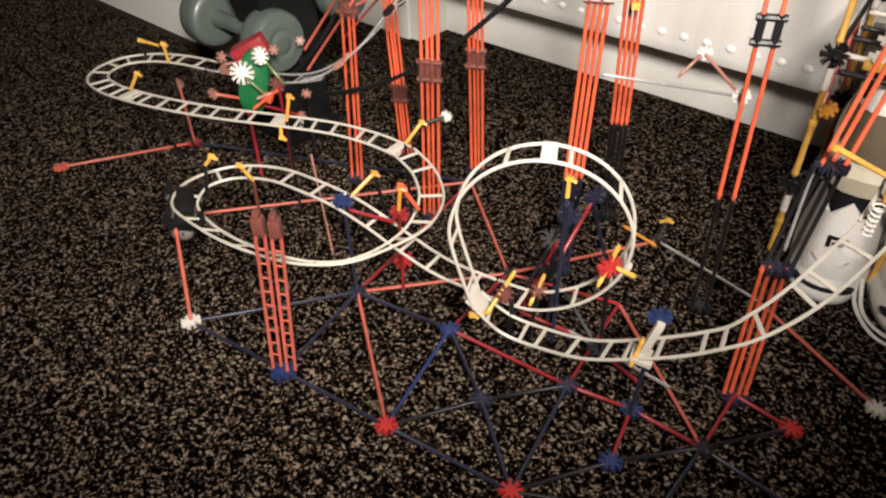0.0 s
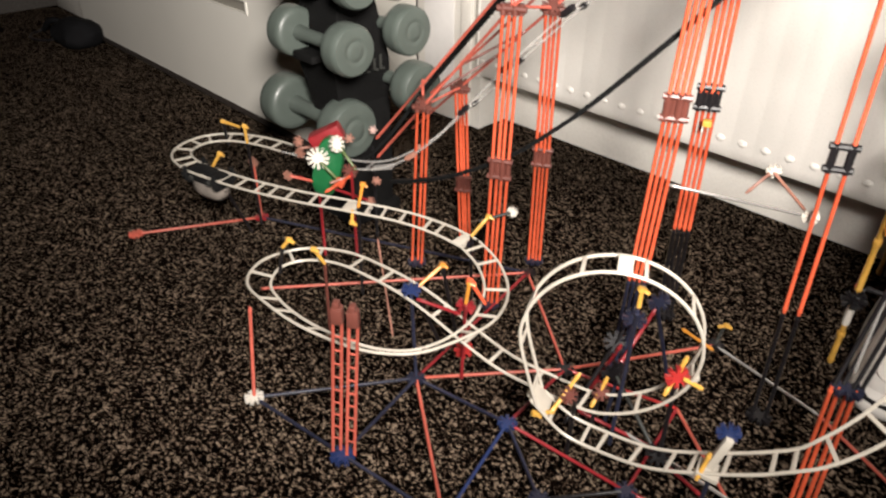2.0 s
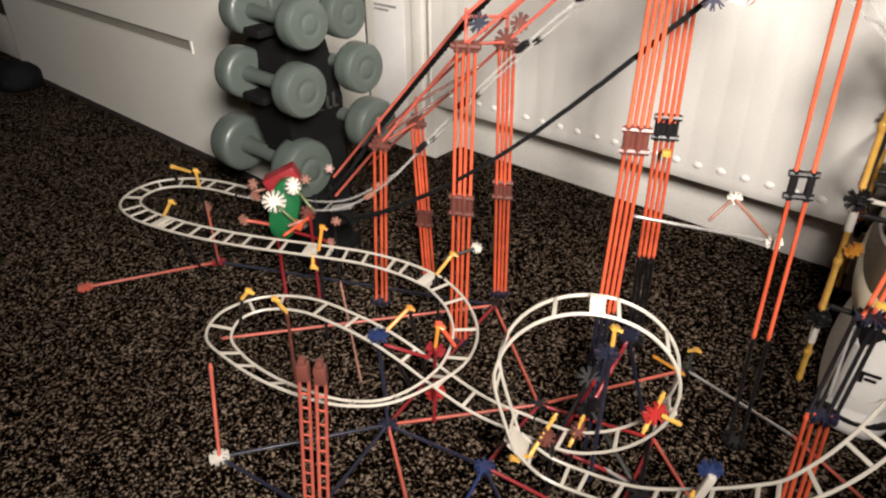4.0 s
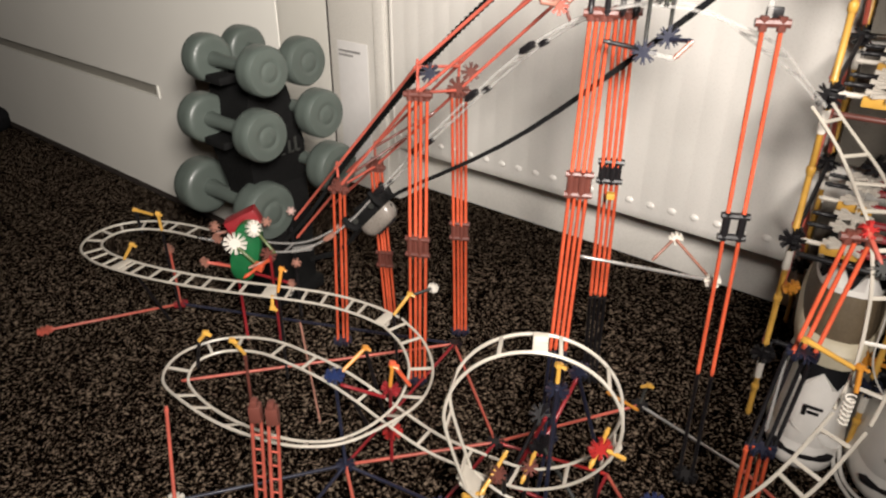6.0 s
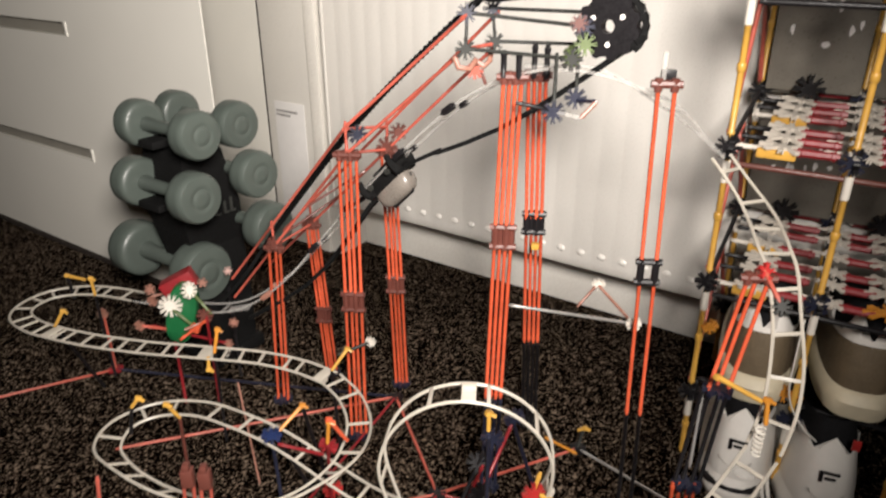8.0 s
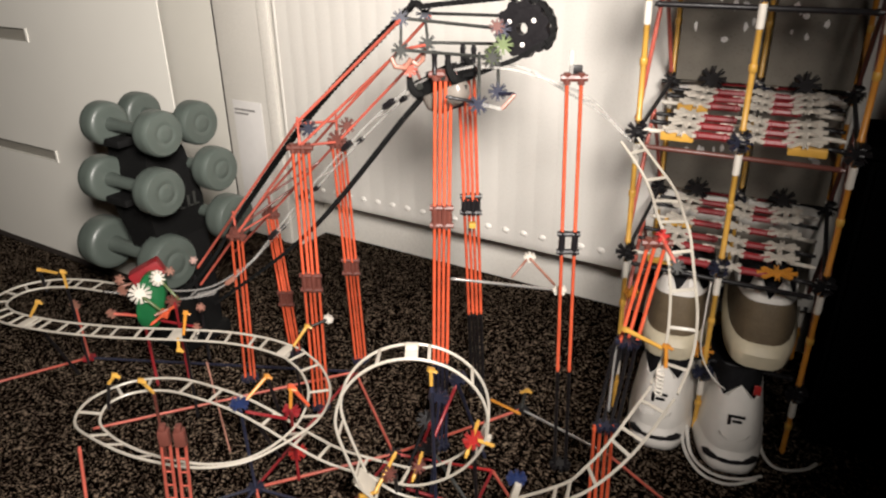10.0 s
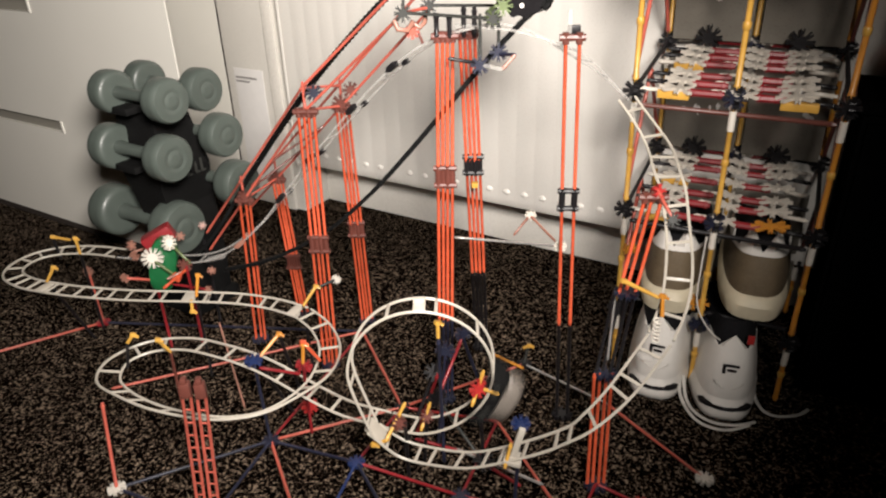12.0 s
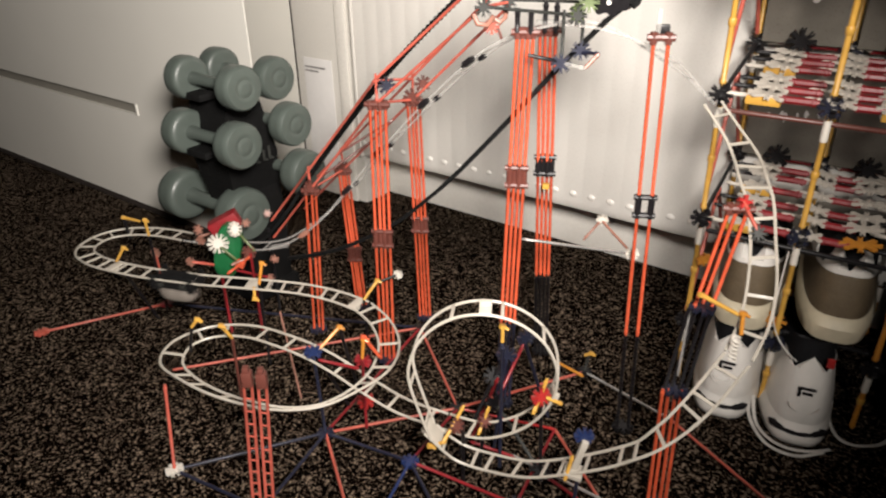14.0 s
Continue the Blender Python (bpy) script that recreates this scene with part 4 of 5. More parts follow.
def build_rack():
    levels = [0.0, 0.105, 0.255, 0.405, 0.555, 0.705]
    for x in (0.0, BAY, 2 * BAY):
        for y in (0.0, DEEP):
            for z0, z1 in zip(levels, levels[1:]):
                zm = (z0 + z1) / 2
                rack_rod((x, y, z0 + 0.008), (x, y, z1 - 0.008), YELLOW if x < 0.15 else AMBER, 0.0036)
                bm = bmesh.new()
                lathe(bm, [(0.0037, -0.004), (0.0043, -0.003), (0.0043, 0.003), (0.0037, 0.004)], pose(x, y, zm), 10)
                part("collar", bm, YELLOW, rack)
                bm = bmesh.new()
                lathe(bm, [(0.0030, -0.012), (0.0040, -0.011), (0.0040, 0.011), (0.0030, 0.012)], pose(x, y, z1 - 0.026), 10)
                part("rod_tip", bm, WHITE, rack)
            for z in levels[1:]:
                rack_star((x, y - 0.004, z), BLACK if x != BAY else NAVY, (90, 0, 12), 0.0128)
                rack_star((x + 0.003, y, z), BLACK, (90, 0, 90), 0.0125)
    for k, z in enumerate(levels[2:]):
        for y0, y1 in ((0.0, DEEP / 2), (DEEP, DEEP / 2)):
            rack_rod((-0.002, y0, z - 0.14), (-0.002, y1, z - 0.008), CORAL, 0.0030)
            rack_rod((2 * BAY + 0.002, y0, z - 0.14), (2 * BAY + 0.002, y1, z - 0.008), BROWN, 0.0030)
        rack_rod((0, 0, z), (0, DEEP, z), BLACK)
        rack_rod((2 * BAY, 0, z), (2 * BAY, DEEP, z), BLACK)
        rack_rod((BAY, 0, z), (BAY, DEEP, z), BLACK)
        for row in range(7):
            y = row * DEEP / 6
            zz = z + 0.002 * math.sin(row * 2.1 + k)
            front = row == 0
            for bay in (0, 1):
                x0 = bay * BAY
                if bay == 0:
                    rack_rod((x0 + 0.006, y, zz), (x0 + 0.036, y, zz), IVORY if row % 3 == 0 else BLACK, 0.0030)
                    if front or row == 3:
                        bm = bmesh.new()
                        block(bm, (x0 + 0.042, y - 0.001, zz - 0.003), (0.034, 0.010, 0.009), bevel=0.0015)
                        part("yellow_sleeve", bm, YELLOW, rack, "short yellow sleeve")
                    rack_star((x0 + 0.046, y, zz + 0.003), IVORY, (5 * math.sin(row), 6, 6 * math.sin(row * 3)), 0.0165, 8)
                    rack_rod((x0 + 0.056, y, zz), (x0 + 0.094, y, zz), CRIMSON, 0.0048)
                    rack_rod((x0 + 0.080, y + 0.002, zz + 0.003), (x0 + 0.103, y + 0.002, zz + 0.003), IVORY, 0.0022)
                else:
                    rack_star((x0 + 0.010, y, zz + 0.003), IVORY, (4, 8, 7 * math.cos(row * 2)), 0.0125, 8)
                    rack_rod((x0 + 0.018, y, zz), (x0 + 0.052, y, zz), CRIMSON, 0.0048)
                    rack_star((x0 + 0.058, y, zz + 0.004), AMBER if (front and k == 0) else IVORY, (5 * math.cos(row), -5, 6 * math.cos(row * 5)), 0.0165, 8)
                    if front and k != 0:
                        bm = bmesh.new()
                        block(bm, (x0 + 0.062, y - 0.004, zz - 0.004), (0.036, 0.009, 0.009), bevel=0.0015)
                        part("yellow_sleeve", bm, YELLOW, rack, "short yellow sleeve")
                    rack_rod((x0 + 0.066, y, zz), (x0 + 0.096, y, zz - 0.002), IVORY if row % 2 else BLACK, 0.0030)
        for bay in (0, 1):
            rack_star((bay * BAY + 0.052, DEEP - 0.024, z + 0.012), BLACK, (90, 0, 0), 0.0165)
        # a lower rod along the front
        rack_rod((0.006, 0.002, z - 0.018), (2 * BAY - 0.006, 0.002, z - 0.020), BROWN if k % 2 else BLACK, 0.0034)


build_rack()


def frosted_and_shade_sheets():
    """Grey frosted plastic sheets stand behind the upper shelves; lower ones stand in for shade."""
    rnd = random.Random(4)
    # the two lowest levels are added sheets that darken the shaded bays
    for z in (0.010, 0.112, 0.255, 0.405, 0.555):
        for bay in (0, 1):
            root = holder("shelf_back_sheet", RACK @ pose(bay * BAY + 0.0535, DEEP - 0.012, z + 0.006))
            tagged(root, "grey frosted plastic sheet behind the rack shelf, the low ones standing in for shade", "plastic sheet", "sheets on the rack")
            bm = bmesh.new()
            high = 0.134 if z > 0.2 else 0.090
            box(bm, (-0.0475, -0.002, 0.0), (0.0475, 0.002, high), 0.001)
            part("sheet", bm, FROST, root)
            # small pale flecks of uneven outline on the upper sheets
            for k in range(9 if z > 0.2 else 0):
                bm = bmesh.new()
                x, zz = rnd.uniform(-0.042, 0.036), rnd.uniform(0.050, 0.122)
                w, h = rnd.uniform(0.002, 0.006), rnd.uniform(0.006, 0.016)
                vs = [bm.verts.new((x + w * math.cos(a) * rnd.uniform(0.5, 1.1), -0.0026, zz + h / 2 * math.sin(a) * rnd.uniform(0.5, 1.1))) for a in [2 * math.pi * j / 7 for j in range(7)]]
                f = bm.faces.new(vs)
                r = bmesh.ops.extrude_face_region(bm, geom=[f])
                for g in r["geom"]:
                    if isinstance(g, bmesh.types.BMVert):
                        g.co.y += 0.0010
                bmesh.ops.recalc_face_normals(bm, faces=bm.faces)
                part("worn_mark", bm, PAPER, root, "pale fleck", smooth=False)


frosted_and_shade_sheets()


def outline(L, heel, waist, toe, n=40):
    """The footprint of a shoe: heel at y = 0, toe at y = L."""
    pts = []
    for k in range(n):
        a = 2 * math.pi * k / n
        y = L / 2 - L / 2 * math.cos(a)
        f = y / L
        w = heel * (1 - f) ** 2 + 2 * waist * f * (1 - f) + toe * f * f
        pts.append((w * math.copysign(abs(math.sin(a)) ** 0.62, math.sin(a)), y))
    return pts


def shell(bm, foot, layers, top=None, close=True):
    """Rings of a footprint, one for each layer (z, spread, shift); top gives the height at a given y."""
    rings = []
    for z, grow, back in layers:
        ring = []
        for x, y in foot:
            zz = z if top is None else top(x, y, z)
            ring.append(bm.verts.new((x * grow, (y - 0.13) * (0.5 + grow / 2) + 0.13 + back, zz)))
        rings.append(ring)
    n = len(foot)
    for s, e in zip(rings, rings[1:]):
        for j in range(n):
            bm.faces.new((s[(j + 1) % n], s[j], e[j], e[(j + 1) % n]))
    if close:
        bm.faces.new(rings[0])
        bm.faces.new(rings[-1][::-1])
    bmesh.ops.recalc_face_normals(bm, faces=bm.faces)


def height(heel, toe):
    def at(x, y, h):
        f = min(1, max(0, y / 0.26))
        return 0.028 + h * (heel * (1 - f) ** 1.3 + toe * f + 0.02 * f * (1 - f))
    return at


def white_shoe(m):
    root = holder("trainer", m)
    tagged(root, "white leather trainer with black collar and black heel stripe", "trainer", "trainers under the rack")
    foot = outline(0.268, 0.047, 0.043, 0.050)
    bm = bmesh.new()
    shell(bm, foot, [(0.0, 0.93, 0), (0.004, 0.99, -0.001), (0.012, 1.0, -0.002), (0.020, 0.98, -0.001), (0.027, 0.94, 0.001), (0.031, 0.93, 0.002)])
    part("sole", bm, LEATHER, root, "white rubber sole")
    bm = bmesh.new()
    arc = [(0.040 * math.sin(radians(a)), 0.0035 + 0.033 * (1 - math.cos(radians(a))), 0.0245 - 0.006 * math.cos(radians(a) * 1.4)) for a in range(-52, 53, 8)]
    tube(bm, arc, [0.0010] + [0.0042] * (len(arc) - 2) + [0.0010], 8, flat=1.0)
    part("heel_stripe", bm, BLACK, root, "black crescent stripe on the heel")
    top = height(0.078, 0.030)
    bm = bmesh.new()

    def wavy(x, y, h):
        peak = 0.010 * math.cos(x * 150) if y < 0.05 else 0.0
        return top(x, y, h) + (peak if h > 0.95 else 0.0)
    shell(bm, foot, [(0.0, 0.93, 0.002), (0.25, 0.92, 0.001), (0.5, 0.86, 0.002), (0.75, 0.80, 0.004), (0.9, 0.77, 0.006), (1.0, 0.75, 0.007)], wavy)
    part("upper", bm, LEATHER, root)
    bm = bmesh.new()
    shell(bm, foot, [(0.80, 0.765, 0.007), (1.0, 0.735, 0.009), (1.22, 0.66, 0.012), (1.27, 0.60, 0.014), (1.1, 0.52, 0.016)], top)
    part("collar", bm, BLACKCLOTH, root, "black padded collar")
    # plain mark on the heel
    bm = bmesh.new()
    for lo, hi in (((-0.013, 0, 0.012), (0.013, 0.0016, 0.016)), ((-0.013, 0, 0.0), (-0.008, 0.0016, 0.016)), ((-0.006, 0, 0.004), (0.009, 0.0016, 0.008))):
        box(bm, lo, hi, 0.0004, pose(0, 0.0085, 0.068, -10, 0, 0) @ Matrix.Diagonal((0.72, 1, 0.78, 1)))
    part("heel_mark", bm, BLACK, root, "black plain shape on the heel")
    bm = bmesh.new()
    tube(bm, [(0.018 * math.cos(a), 0.0065 - 0.0008 * math.cos(2 * a), 0.066 + 0.020 * math.sin(a)) for a in [radians(200 + 14 * k) for k in range(11)]], 0.0006, 5)
    part("seam", bm, LACE, root, "stitched heel seam")
    return root


def tan_shoe(m):
    root = holder("trainer", m)
    tagged(root, "olive-brown trainer with cream sole and white trim", "trainer", "trainers on the rack")
    foot = outline(0.262, 0.046, 0.042, 0.048)
    bm = bmesh.new()
    shell(bm, foot, [(0.0, 0.94, 0), (0.003, 1.0, -0.002), (0.022, 1.03, -0.004), (0.030, 0.98, -0.001), (0.033, 0.95, 0.001)])
    part("sole", bm, CREAM, root, "thick cream rubber sole")
    top = height(0.080, 0.032)
    bm = bmesh.new()
    shell(bm, foot, [(0.0, 0.95, 0.001), (0.3, 0.92, 0.001), (0.6, 0.86, 0.002), (0.72, 0.83, 0.003)], top)
    part("heel_panel", bm, TAN, root, "olive-brown mesh heel panel")
    bm = bmesh.new()

    def wavy(x, y, h):
        return top(x, y, h) + (-0.015 * math.cos(x * 165) if y < 0.06 and h > 0.85 else 0.0)
    shell(bm, foot, [(0.70, 0.85, 0.001), (0.78, 0.840, 0.001), (0.87, 0.80, 0.004), (0.89, 0.76, 0.006)], wavy)
    part("heel_trim", bm, LEATHER, root, "white scalloped heel trim")
    bm = bmesh.new()
    shell(bm, foot, [(0.70, 0.80, 0.005), (1.0, 0.74, 0.008), (1.25, 0.66, 0.012), (1.30, 0.60, 0.014), (1.1, 0.52, 0.016)], top)
    part("collar", bm, BLACKCLOTH, root, "black padded collar")
    return root


white_shoe(pose(0.250, 0.690, 0, 0, 0, -20))
tabbed = white_shoe(pose(0.332, 0.650, 0, 0, 0, -14))
bm = bmesh.new()
box(bm, (0.012, 0.012, 0.112), (0.020, 0.015, 0.124), 0.001)
part("pull_tab", bm, RED, tabbed, "small red pull tab")
tan_shoe(pose(0.2610, 0.718, 0.118, 0, 0, -20))
tan_shoe(pose(0.3590, 0.692, 0.124, 0, 0, -18))
# rods that carry the upper pair
for y in (0.02, 0.20):
    for bay in (0, 1):
        rack_rod((bay * BAY + 0.004, y, 0.108), (bay * BAY + BAY - 0.004, y, 0.108), BLACK, 0.0034)
rack_star((BAY - 0.010, 0.0, 0.135), AMBER, (90, 0, 0), 0.0150)
rack_star((0.010, -0.004, 0.200), AMBER, (90, 0, 30), 0.0090)


def cord(name, pts, label, r=0.0022):
    bm = bmesh.new()
    tube(bm, curve_points(pts, 0.004), r, 6, flat=0.6)
    tagged(part(name, bm, LACE), label, "shoelace")


cord("shoelace", [(0.290, 0.715, 0.030), (0.289, 0.690, 0.008), (0.296, 0.655, 0.004), (0.312, 0.637, 0.003), (0.335, 0.632, 0.003), (0.365, 0.643, 0.003)], "white flat shoelace lying round the trainer's heel")
cord("shoelace", [(0.296, 0.712, 0.024), (0.296, 0.688, 0.005), (0.303, 0.662, 0.003), (0.320, 0.645, 0.003), (0.345, 0.640, 0.004), (0.372, 0.648, 0.003)], "second white flat shoelace lying on the carpet")
cord("shoelace", [(0.392, 0.720, 0.020), (0.386, 0.700, 0.006), (0.388, 0.672, 0.003), (0.402, 0.660, 0.003), (0.430, 0.664, 0.003), (0.448, 0.676, 0.004)], "white shoelace end lying on the carpet")
cord("shoelace", [(0.300, 0.72, 0.245), (0.296, 0.712, 0.190), (0.296, 0.705, 0.140), (0.312, 0.690, 0.110), (0.335, 0.680, 0.095)], "grey-white lace hanging between the trainers", 0.0016)

# ---- dark furniture and its things beside the rack ----


def dark_cabinet():
    root = holder("black_cabinet", RACK @ pose(0, 0, 0, -5.5))
    tagged(root, "black low cabinet standing beside the shoe rack", "cabinet")
    bm = bmesh.new()
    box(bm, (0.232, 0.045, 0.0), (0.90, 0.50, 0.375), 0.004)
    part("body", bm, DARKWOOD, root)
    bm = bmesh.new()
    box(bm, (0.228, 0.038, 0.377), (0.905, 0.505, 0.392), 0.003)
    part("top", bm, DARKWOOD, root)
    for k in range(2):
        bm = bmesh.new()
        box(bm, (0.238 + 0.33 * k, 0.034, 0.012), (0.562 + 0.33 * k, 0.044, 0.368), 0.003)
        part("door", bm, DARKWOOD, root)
    bm = bmesh.new()
    box(bm, (0.300, 0.026, 0.180), (0.390, 0.033, 0.270), 0.006)
    part("door_label", bm, SMOKE, root, "dim grey panel on the door")


dark_cabinet()


def bottle():
    root = holder("spray_bottle", RACK @ pose(0.268, 0.055, 0.388, -5.5))
    tagged(root, "blue plastic bottle with white band on the cabinet", "bottle")
    bm = bmesh.new()
    lathe(bm, [(0.016, 0.022), (0.018, 0.026), (0.018, 0.075), (0.014, 0.088), (0.007, 0.095), (0.007, 0.105)], Matrix(), 20)
    part("body", bm, BLUE, root)
    bm = bmesh.new()
    lathe(bm, [(0.015, 0.0), (0.017, 0.002), (0.017, 0.020), (0.016, 0.022)], Matrix(), 20)
    part("base_band", bm, WHITE, root, "white base")
    bm = bmesh.new()
    lathe(bm, [(0.009, 0.103), (0.010, 0.105), (0.010, 0.122), (0.008, 0.125)], Matrix(), 16)
    part("cap", bm, GREEN, root, "green cap")


bottle()
bm = bmesh.new()
box(bm, (0.258, 0.12, 0.393), (0.52, 0.30, 0.62), 0.012)
ob = part("storage_box", bm, stuff("rust_red_card", (0.22, 0.035, 0.015), 0.6))
ob.matrix_basis = RACK @ pose(0, 0, 0.003, -5.5)
tagged(ob, "rust-red card box standing on the black cabinet", "box")

# ---- the far corner beyond the wardrobe front ----


def far_corner():
    root = holder("low_bed", ROOM)
    tagged(root, "low white bed base with dark brown cover", "bed")
    bm = bmesh.new()
    box(bm, (-2.48, 0.74, 0.0), (-2.135, 1.03, 0.13), 0.006)
    part("base", bm, PAINT, root)
    bm = bmesh.new()
    bmesh.ops.create_grid(bm, x_segments=24, y_segments=24, size=0.5, matrix=pose(-2.305, 0.885, 0) @ Matrix.Diagonal((0.36, 0.31, 1, 1)))
    for v in bm.verts:
        v.co.z = 0.20 + 0.02 * noise.noise(v.co * 18)
    r = bmesh.ops.extrude_face_region(bm, geom=bm.faces[:])
    for v in (g for g in r["geom"] if isinstance(g, bmesh.types.BMVert)):
        v.co.z = 0.132
    bmesh.ops.recalc_face_normals(bm, faces=bm.faces)
    part("cover", bm, stuff("brown_throw", (0.035, 0.022, 0.014), 0.9, 0.4, 60, 0.8), root, "dark brown rumpled cover")
    root = holder("black_bag", ROOM @ pose(-2.03, 0.640, 0))
    tagged(root, "small black crumpled bag on the carpet by the wardrobe", "bag")
    bm = bmesh.new()
    bmesh.ops.create_icosphere(bm, subdivisions=3, radius=0.055)
    for v in bm.verts:
        v.co *= 1 + 0.25 * noise.noise(v.co * 30)
        v.co.z = max(-0.035, v.co.z) * 0.75 + 0.027
        v.co.x *= 1.5
    part("body", bm, BLACKCLOTH, root)
    bm = bmesh.new()
    tube(bm, curve_points([(-0.06, 0, 0.04), (-0.09, -0.03, 0.05), (-0.14, -0.04, 0.02), (-0.20, -0.02, 0.006)], 0.01), 0.007, 8)
    part("strap", bm, BLACKCLOTH, root)
    bm = bmesh.new()
    tube(bm, [(0.055 * math.cos(radians(10 * k)), 0.04 * math.sin(radians(10 * k)), 0.0035 + 0.03 * max(0, math.sin(radians(10 * k)))) for k in range(36)], 0.0025, 6, closed=True)
    ob = part("cable_coil", bm, BLACK)
    ob.matrix_basis = ROOM @ pose(-2.16, 0.60, 0)
    tagged(ob, "thin black cable coiled on the carpet", "cable")


far_corner()


# ---- what moves: the car and the slack run of the chain ----
def coaster_car():
    """A small car that hangs under the rails: dark frame with four horns, smoky tub below."""
    root = holder("coaster_car")
    tagged(root, "small black toy coaster car with smoky tub under the rails", "toy car")
    bm = bmesh.new()
    box(bm, (-0.0095, -0.029, -0.0150), (0.0095, 0.029, 0.0030), 0.0025)
    box(bm, (-0.0075, -0.012, 0.0020), (0.0075, 0.020, 0.0060), 0.0015)
    for y in (-0.029, 0.021):
        box(bm, (-0.0150, y, -0.0150), (0.0150, y + 0.008, -0.0050), 0.0015)
    part("chassis", bm, RUBBER, root)
    for sx in (-1, 1):
        for sy in (-1, 1):
            bm = bmesh.new()
            tube(bm, [(sx * 0.0135, sy * 0.0260, -0.011), (sx * 0.0172, sy * 0.0270, -0.002), (sx * 0.0150, sy * 0.0265, 0.0085)], [0.0046, 0.0042, 0.0030], 8)
            part("horn", bm, RUBBER, root)
            bm = bmesh.new()
            lathe(bm, [(0.0010, -0.0012), (0.0034, -0.0012), (0.0034, 0.0012), (0.0010, 0.0012)], pose(sx * 0.0165, sy * 0.0160, -0.0050, 0, 90, 0), 12)
            part("wheel", bm, SMOKE, root)
    bm = bmesh.new()
    rows = [(0.0120, 0.0260, -0.0150), (0.0130, 0.0270, -0.0200), (0.0125, 0.0250, -0.0280), (0.0095, 0.0200, -0.0335), (0.0050, 0.0110, -0.0352)]
    prev = None
    for w, l, z in rows:
        ring = [bm.verts.new((w * math.copysign(abs(math.cos(a)) ** 0.6, math.cos(a)), l * math.copysign(abs(math.sin(a)) ** 0.6, math.sin(a)), z)) for a in [2 * math.pi * (k + 0.5) / 20 for k in range(20)]]
        if prev:
            for j in range(20):
                bm.faces.new((prev[(j + 1) % 20], prev[j], ring[j], ring[(j + 1) % 20]))
        else:
            bm.faces.new(ring)
        prev = ring
    bm.faces.new(prev[::-1])
    bmesh.ops.recalc_face_normals(bm, faces=bm.faces)
    part("tub", bm, stuff("smoky_grey_plastic", (0.17, 0.15, 0.13), 0.3), root, "smoky grey tub")
    bm = bmesh.new()
    tube(bm, [(0.0, -0.0270, -0.019), (0.0, -0.016, -0.0358), (0.0, 0.016, -0.0358), (0.0, 0.0270, -0.019)], 0.0016, 6)
    part("keel", bm, BLACK, root)
    return root


car = coaster_car()
CHAIN_PIECES = 16


def chain_pieces():
    made = []
    for k in range(CHAIN_PIECES):
        if k == 0:
            bm = bmesh.new()
            n = 6
            for j in range(n):
                y = (j + 0.5) / n - 0.5
                box(bm, (-0.0042, (y - 0.075) * 0.0440, -0.0021), (0.0042, (y + 0.075) * 0.0440, 0.0021))
            box(bm, (-0.0030, -0.0225, -0.0018), (0.0030, 0.0225, 0.0018))
            ob = part("slack_chain", bm, RUBBER, coaster, "slack run of the black chain")
        else:
            ob = new("slack_chain", made[0].data)
            ob.parent = coaster
            ob["label"] = "slack run of the black chain"
        made.append(ob)
    return made


slack = chain_pieces()
LAP = RIDE[-1][0]
# seconds and distance along the ride
TIMES = [(0.0, 2.446), (0.3, 2.505), (0.5, 2.576), (0.7, 2.637), (1.2, 2.83), (1.4, 2.92), (2.0, 3.25), (2.5, 3.394), (2.7, 3.43), (3.2, LAP - 0.01), (4.2, LAP + 0.10), (5.4, LAP + 0.220), (6.5, LAP + 0.318), (7.5, LAP + 0.412), (8.2, LAP + 0.476),
         (10.3, LAP + 0.678), (10.7, LAP + 0.708), (10.9, LAP + 0.738), (11.0, LAP + 0.758), (11.1, LAP + 0.785), (11.2, LAP + 0.83), (11.3, LAP + 0.93), (11.4, LAP + 1.08), (11.5, LAP + 1.32), (11.6, LAP + 1.60), (11.7, LAP + 1.690),
         (11.8, LAP + 1.737), (11.9, LAP + 1.790), (12.0, LAP + 1.905), (12.1, LAP + 2.03), (12.2, LAP + 2.17), (12.3, LAP + 2.33), (12.4, LAP + 2.445), (12.5, LAP + 2.48), (12.8, LAP + 2.575), (13.0, LAP + 2.660), (13.2, LAP + 2.742), (13.5, LAP + 2.90), (14.0, LAP + 3.145)]


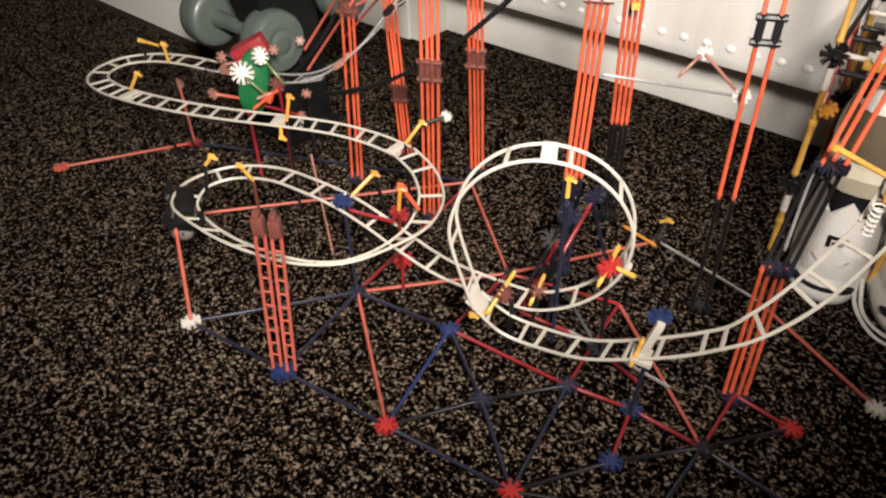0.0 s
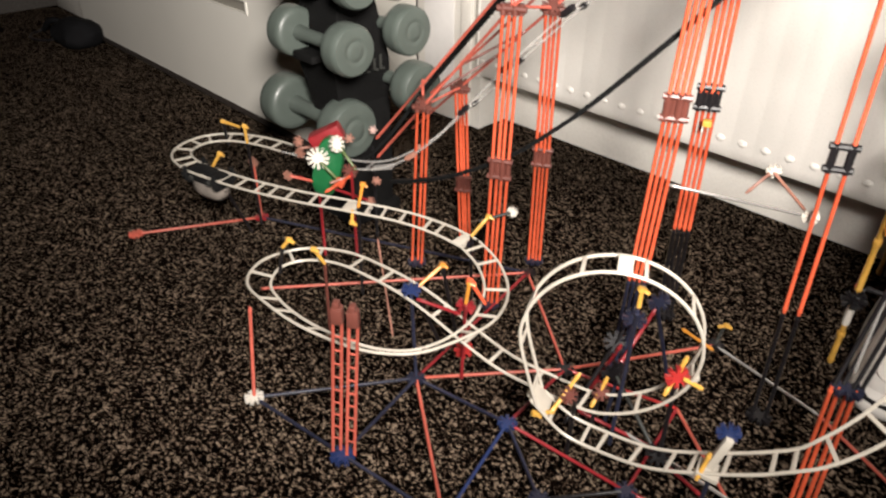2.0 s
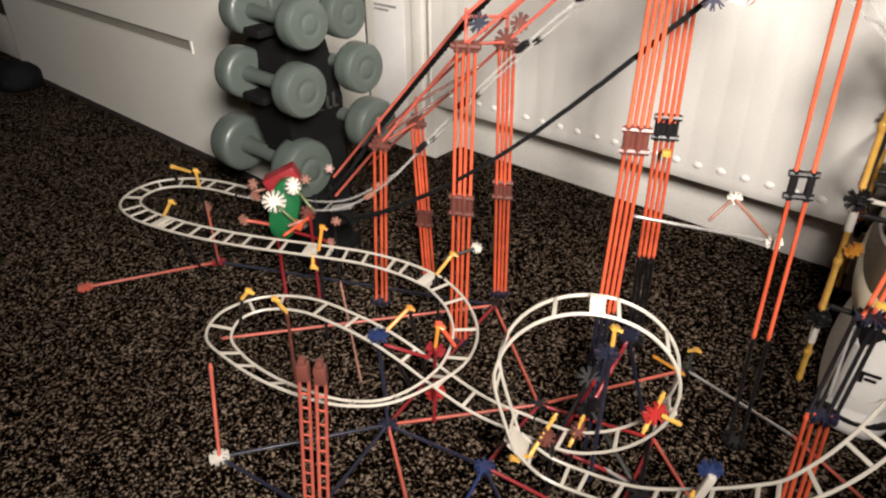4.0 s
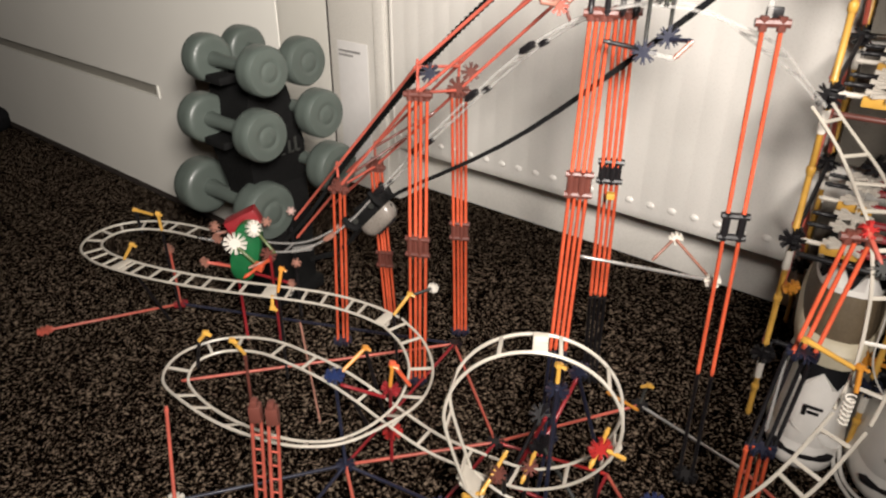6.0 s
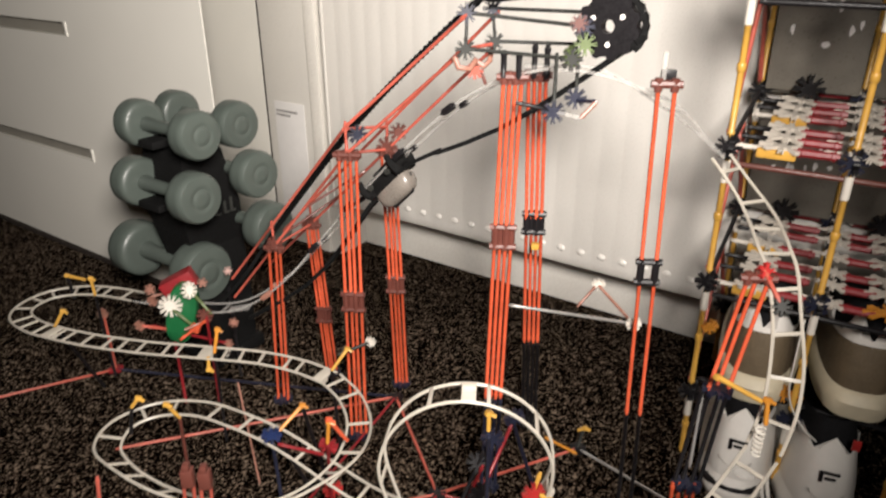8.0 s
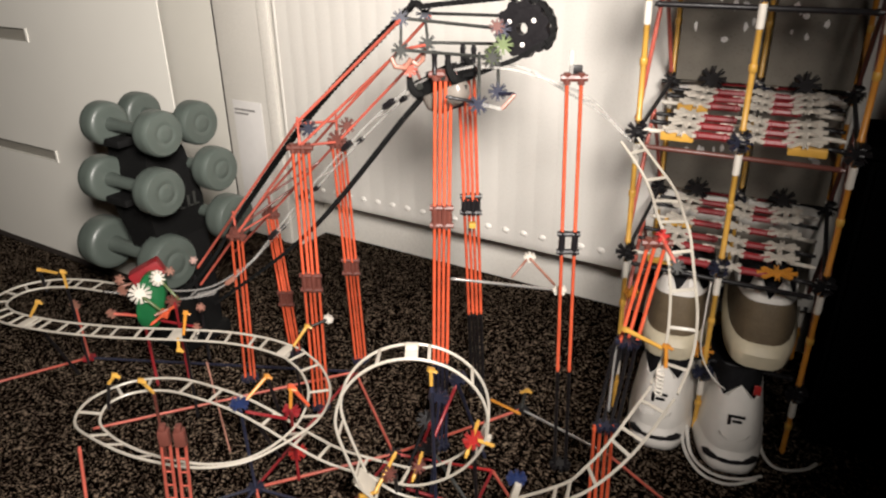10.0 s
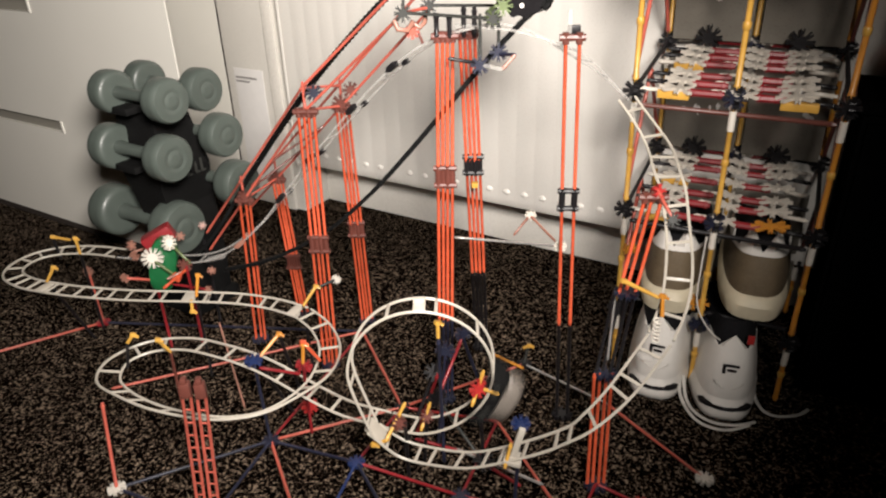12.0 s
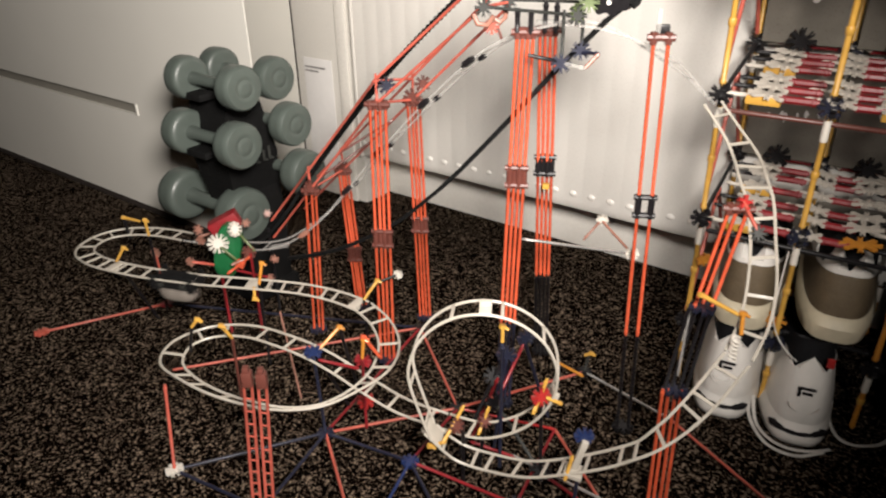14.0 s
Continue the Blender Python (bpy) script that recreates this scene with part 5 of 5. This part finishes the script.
def ride_pose(t):
    s = float(np.interp(t, [a for a, _ in TIMES], [b for _, b in TIMES])) % LAP
    i = min(range(len(RIDE)), key=lambda k: abs(RIDE[k][0] - s))
    _, p, side, up, ahead = RIDE[i]
    return Matrix.Translation(p) @ Matrix((side, ahead, up)).transposed().to_4x4()


def chain_line(t):
    """The slack run at a time, as points from the chain wheel down to the station."""
    if t < 3.9 or t > 10.9:
        ctrl = [(0.094, 0.636, 0.514), (0.084, 0.640, 0.508), (0.028, 0.664, 0.444), (-0.023, 0.684, 0.380), (-0.089, 0.712, 0.300), (-0.135, 0.731, 0.252), (-0.177, 0.748, 0.214), (-0.262, 0.783, 0.157), (-0.350, 0.820, 0.118)]
    else:
        m = ride_pose(t)
        k = m @ V(0, 0, -0.012)
        top, low = V(0.094, 0.636, 0.512), V(-0.350, 0.820, 0.123)
        a, b = m @ V(0, 0.030, -0.012), m @ V(0, -0.030, -0.014)
        near = min(1.0, (k - low).length / 0.25)
        ctrl = [top, top.lerp(a, 0.5) + V(0, 0, -0.015 * (a - top).length / 0.33), a, b, b.lerp(low, 0.5) + V(0.006, 0.004, -0.022 * near), low]
    return ctrl


def spaced(ctrl, n):
    P = curve_points(ctrl, 0.003)
    return [P[round(i * (len(P) - 1) / n)] for i in range(n + 1)]


def motions():
    times = [k / 10 for k in range(0, 110)] + [11 + k / 30 for k in range(0, 48)] + [12.6 + k / 10 for k in range(0, 15)]
    walk(car, [(t, ride_pose(t)) for t in times])
    rows = [[] for _ in slack]
    for t in (0.0, 3.6, 4.4, 5.4, 6.0, 6.5, 7.0, 7.5, 8.2, 8.8, 9.4, 10.0, 10.4, 10.8, 11.1, 14.0):
        P = spaced(chain_line(t), CHAIN_PIECES)
        for k, (a, b) in enumerate(zip(P, P[1:])):
            d = (b - a).normalized()
            s = d.cross(V(0, 0, 1)).normalized()
            rows[k].append((t, Matrix.Translation((a + b) / 2) @ Matrix((s, d, s.cross(d))).transposed().to_4x4()))
    for ob, r in zip(slack, rows):
        walk(ob, r)


motions()
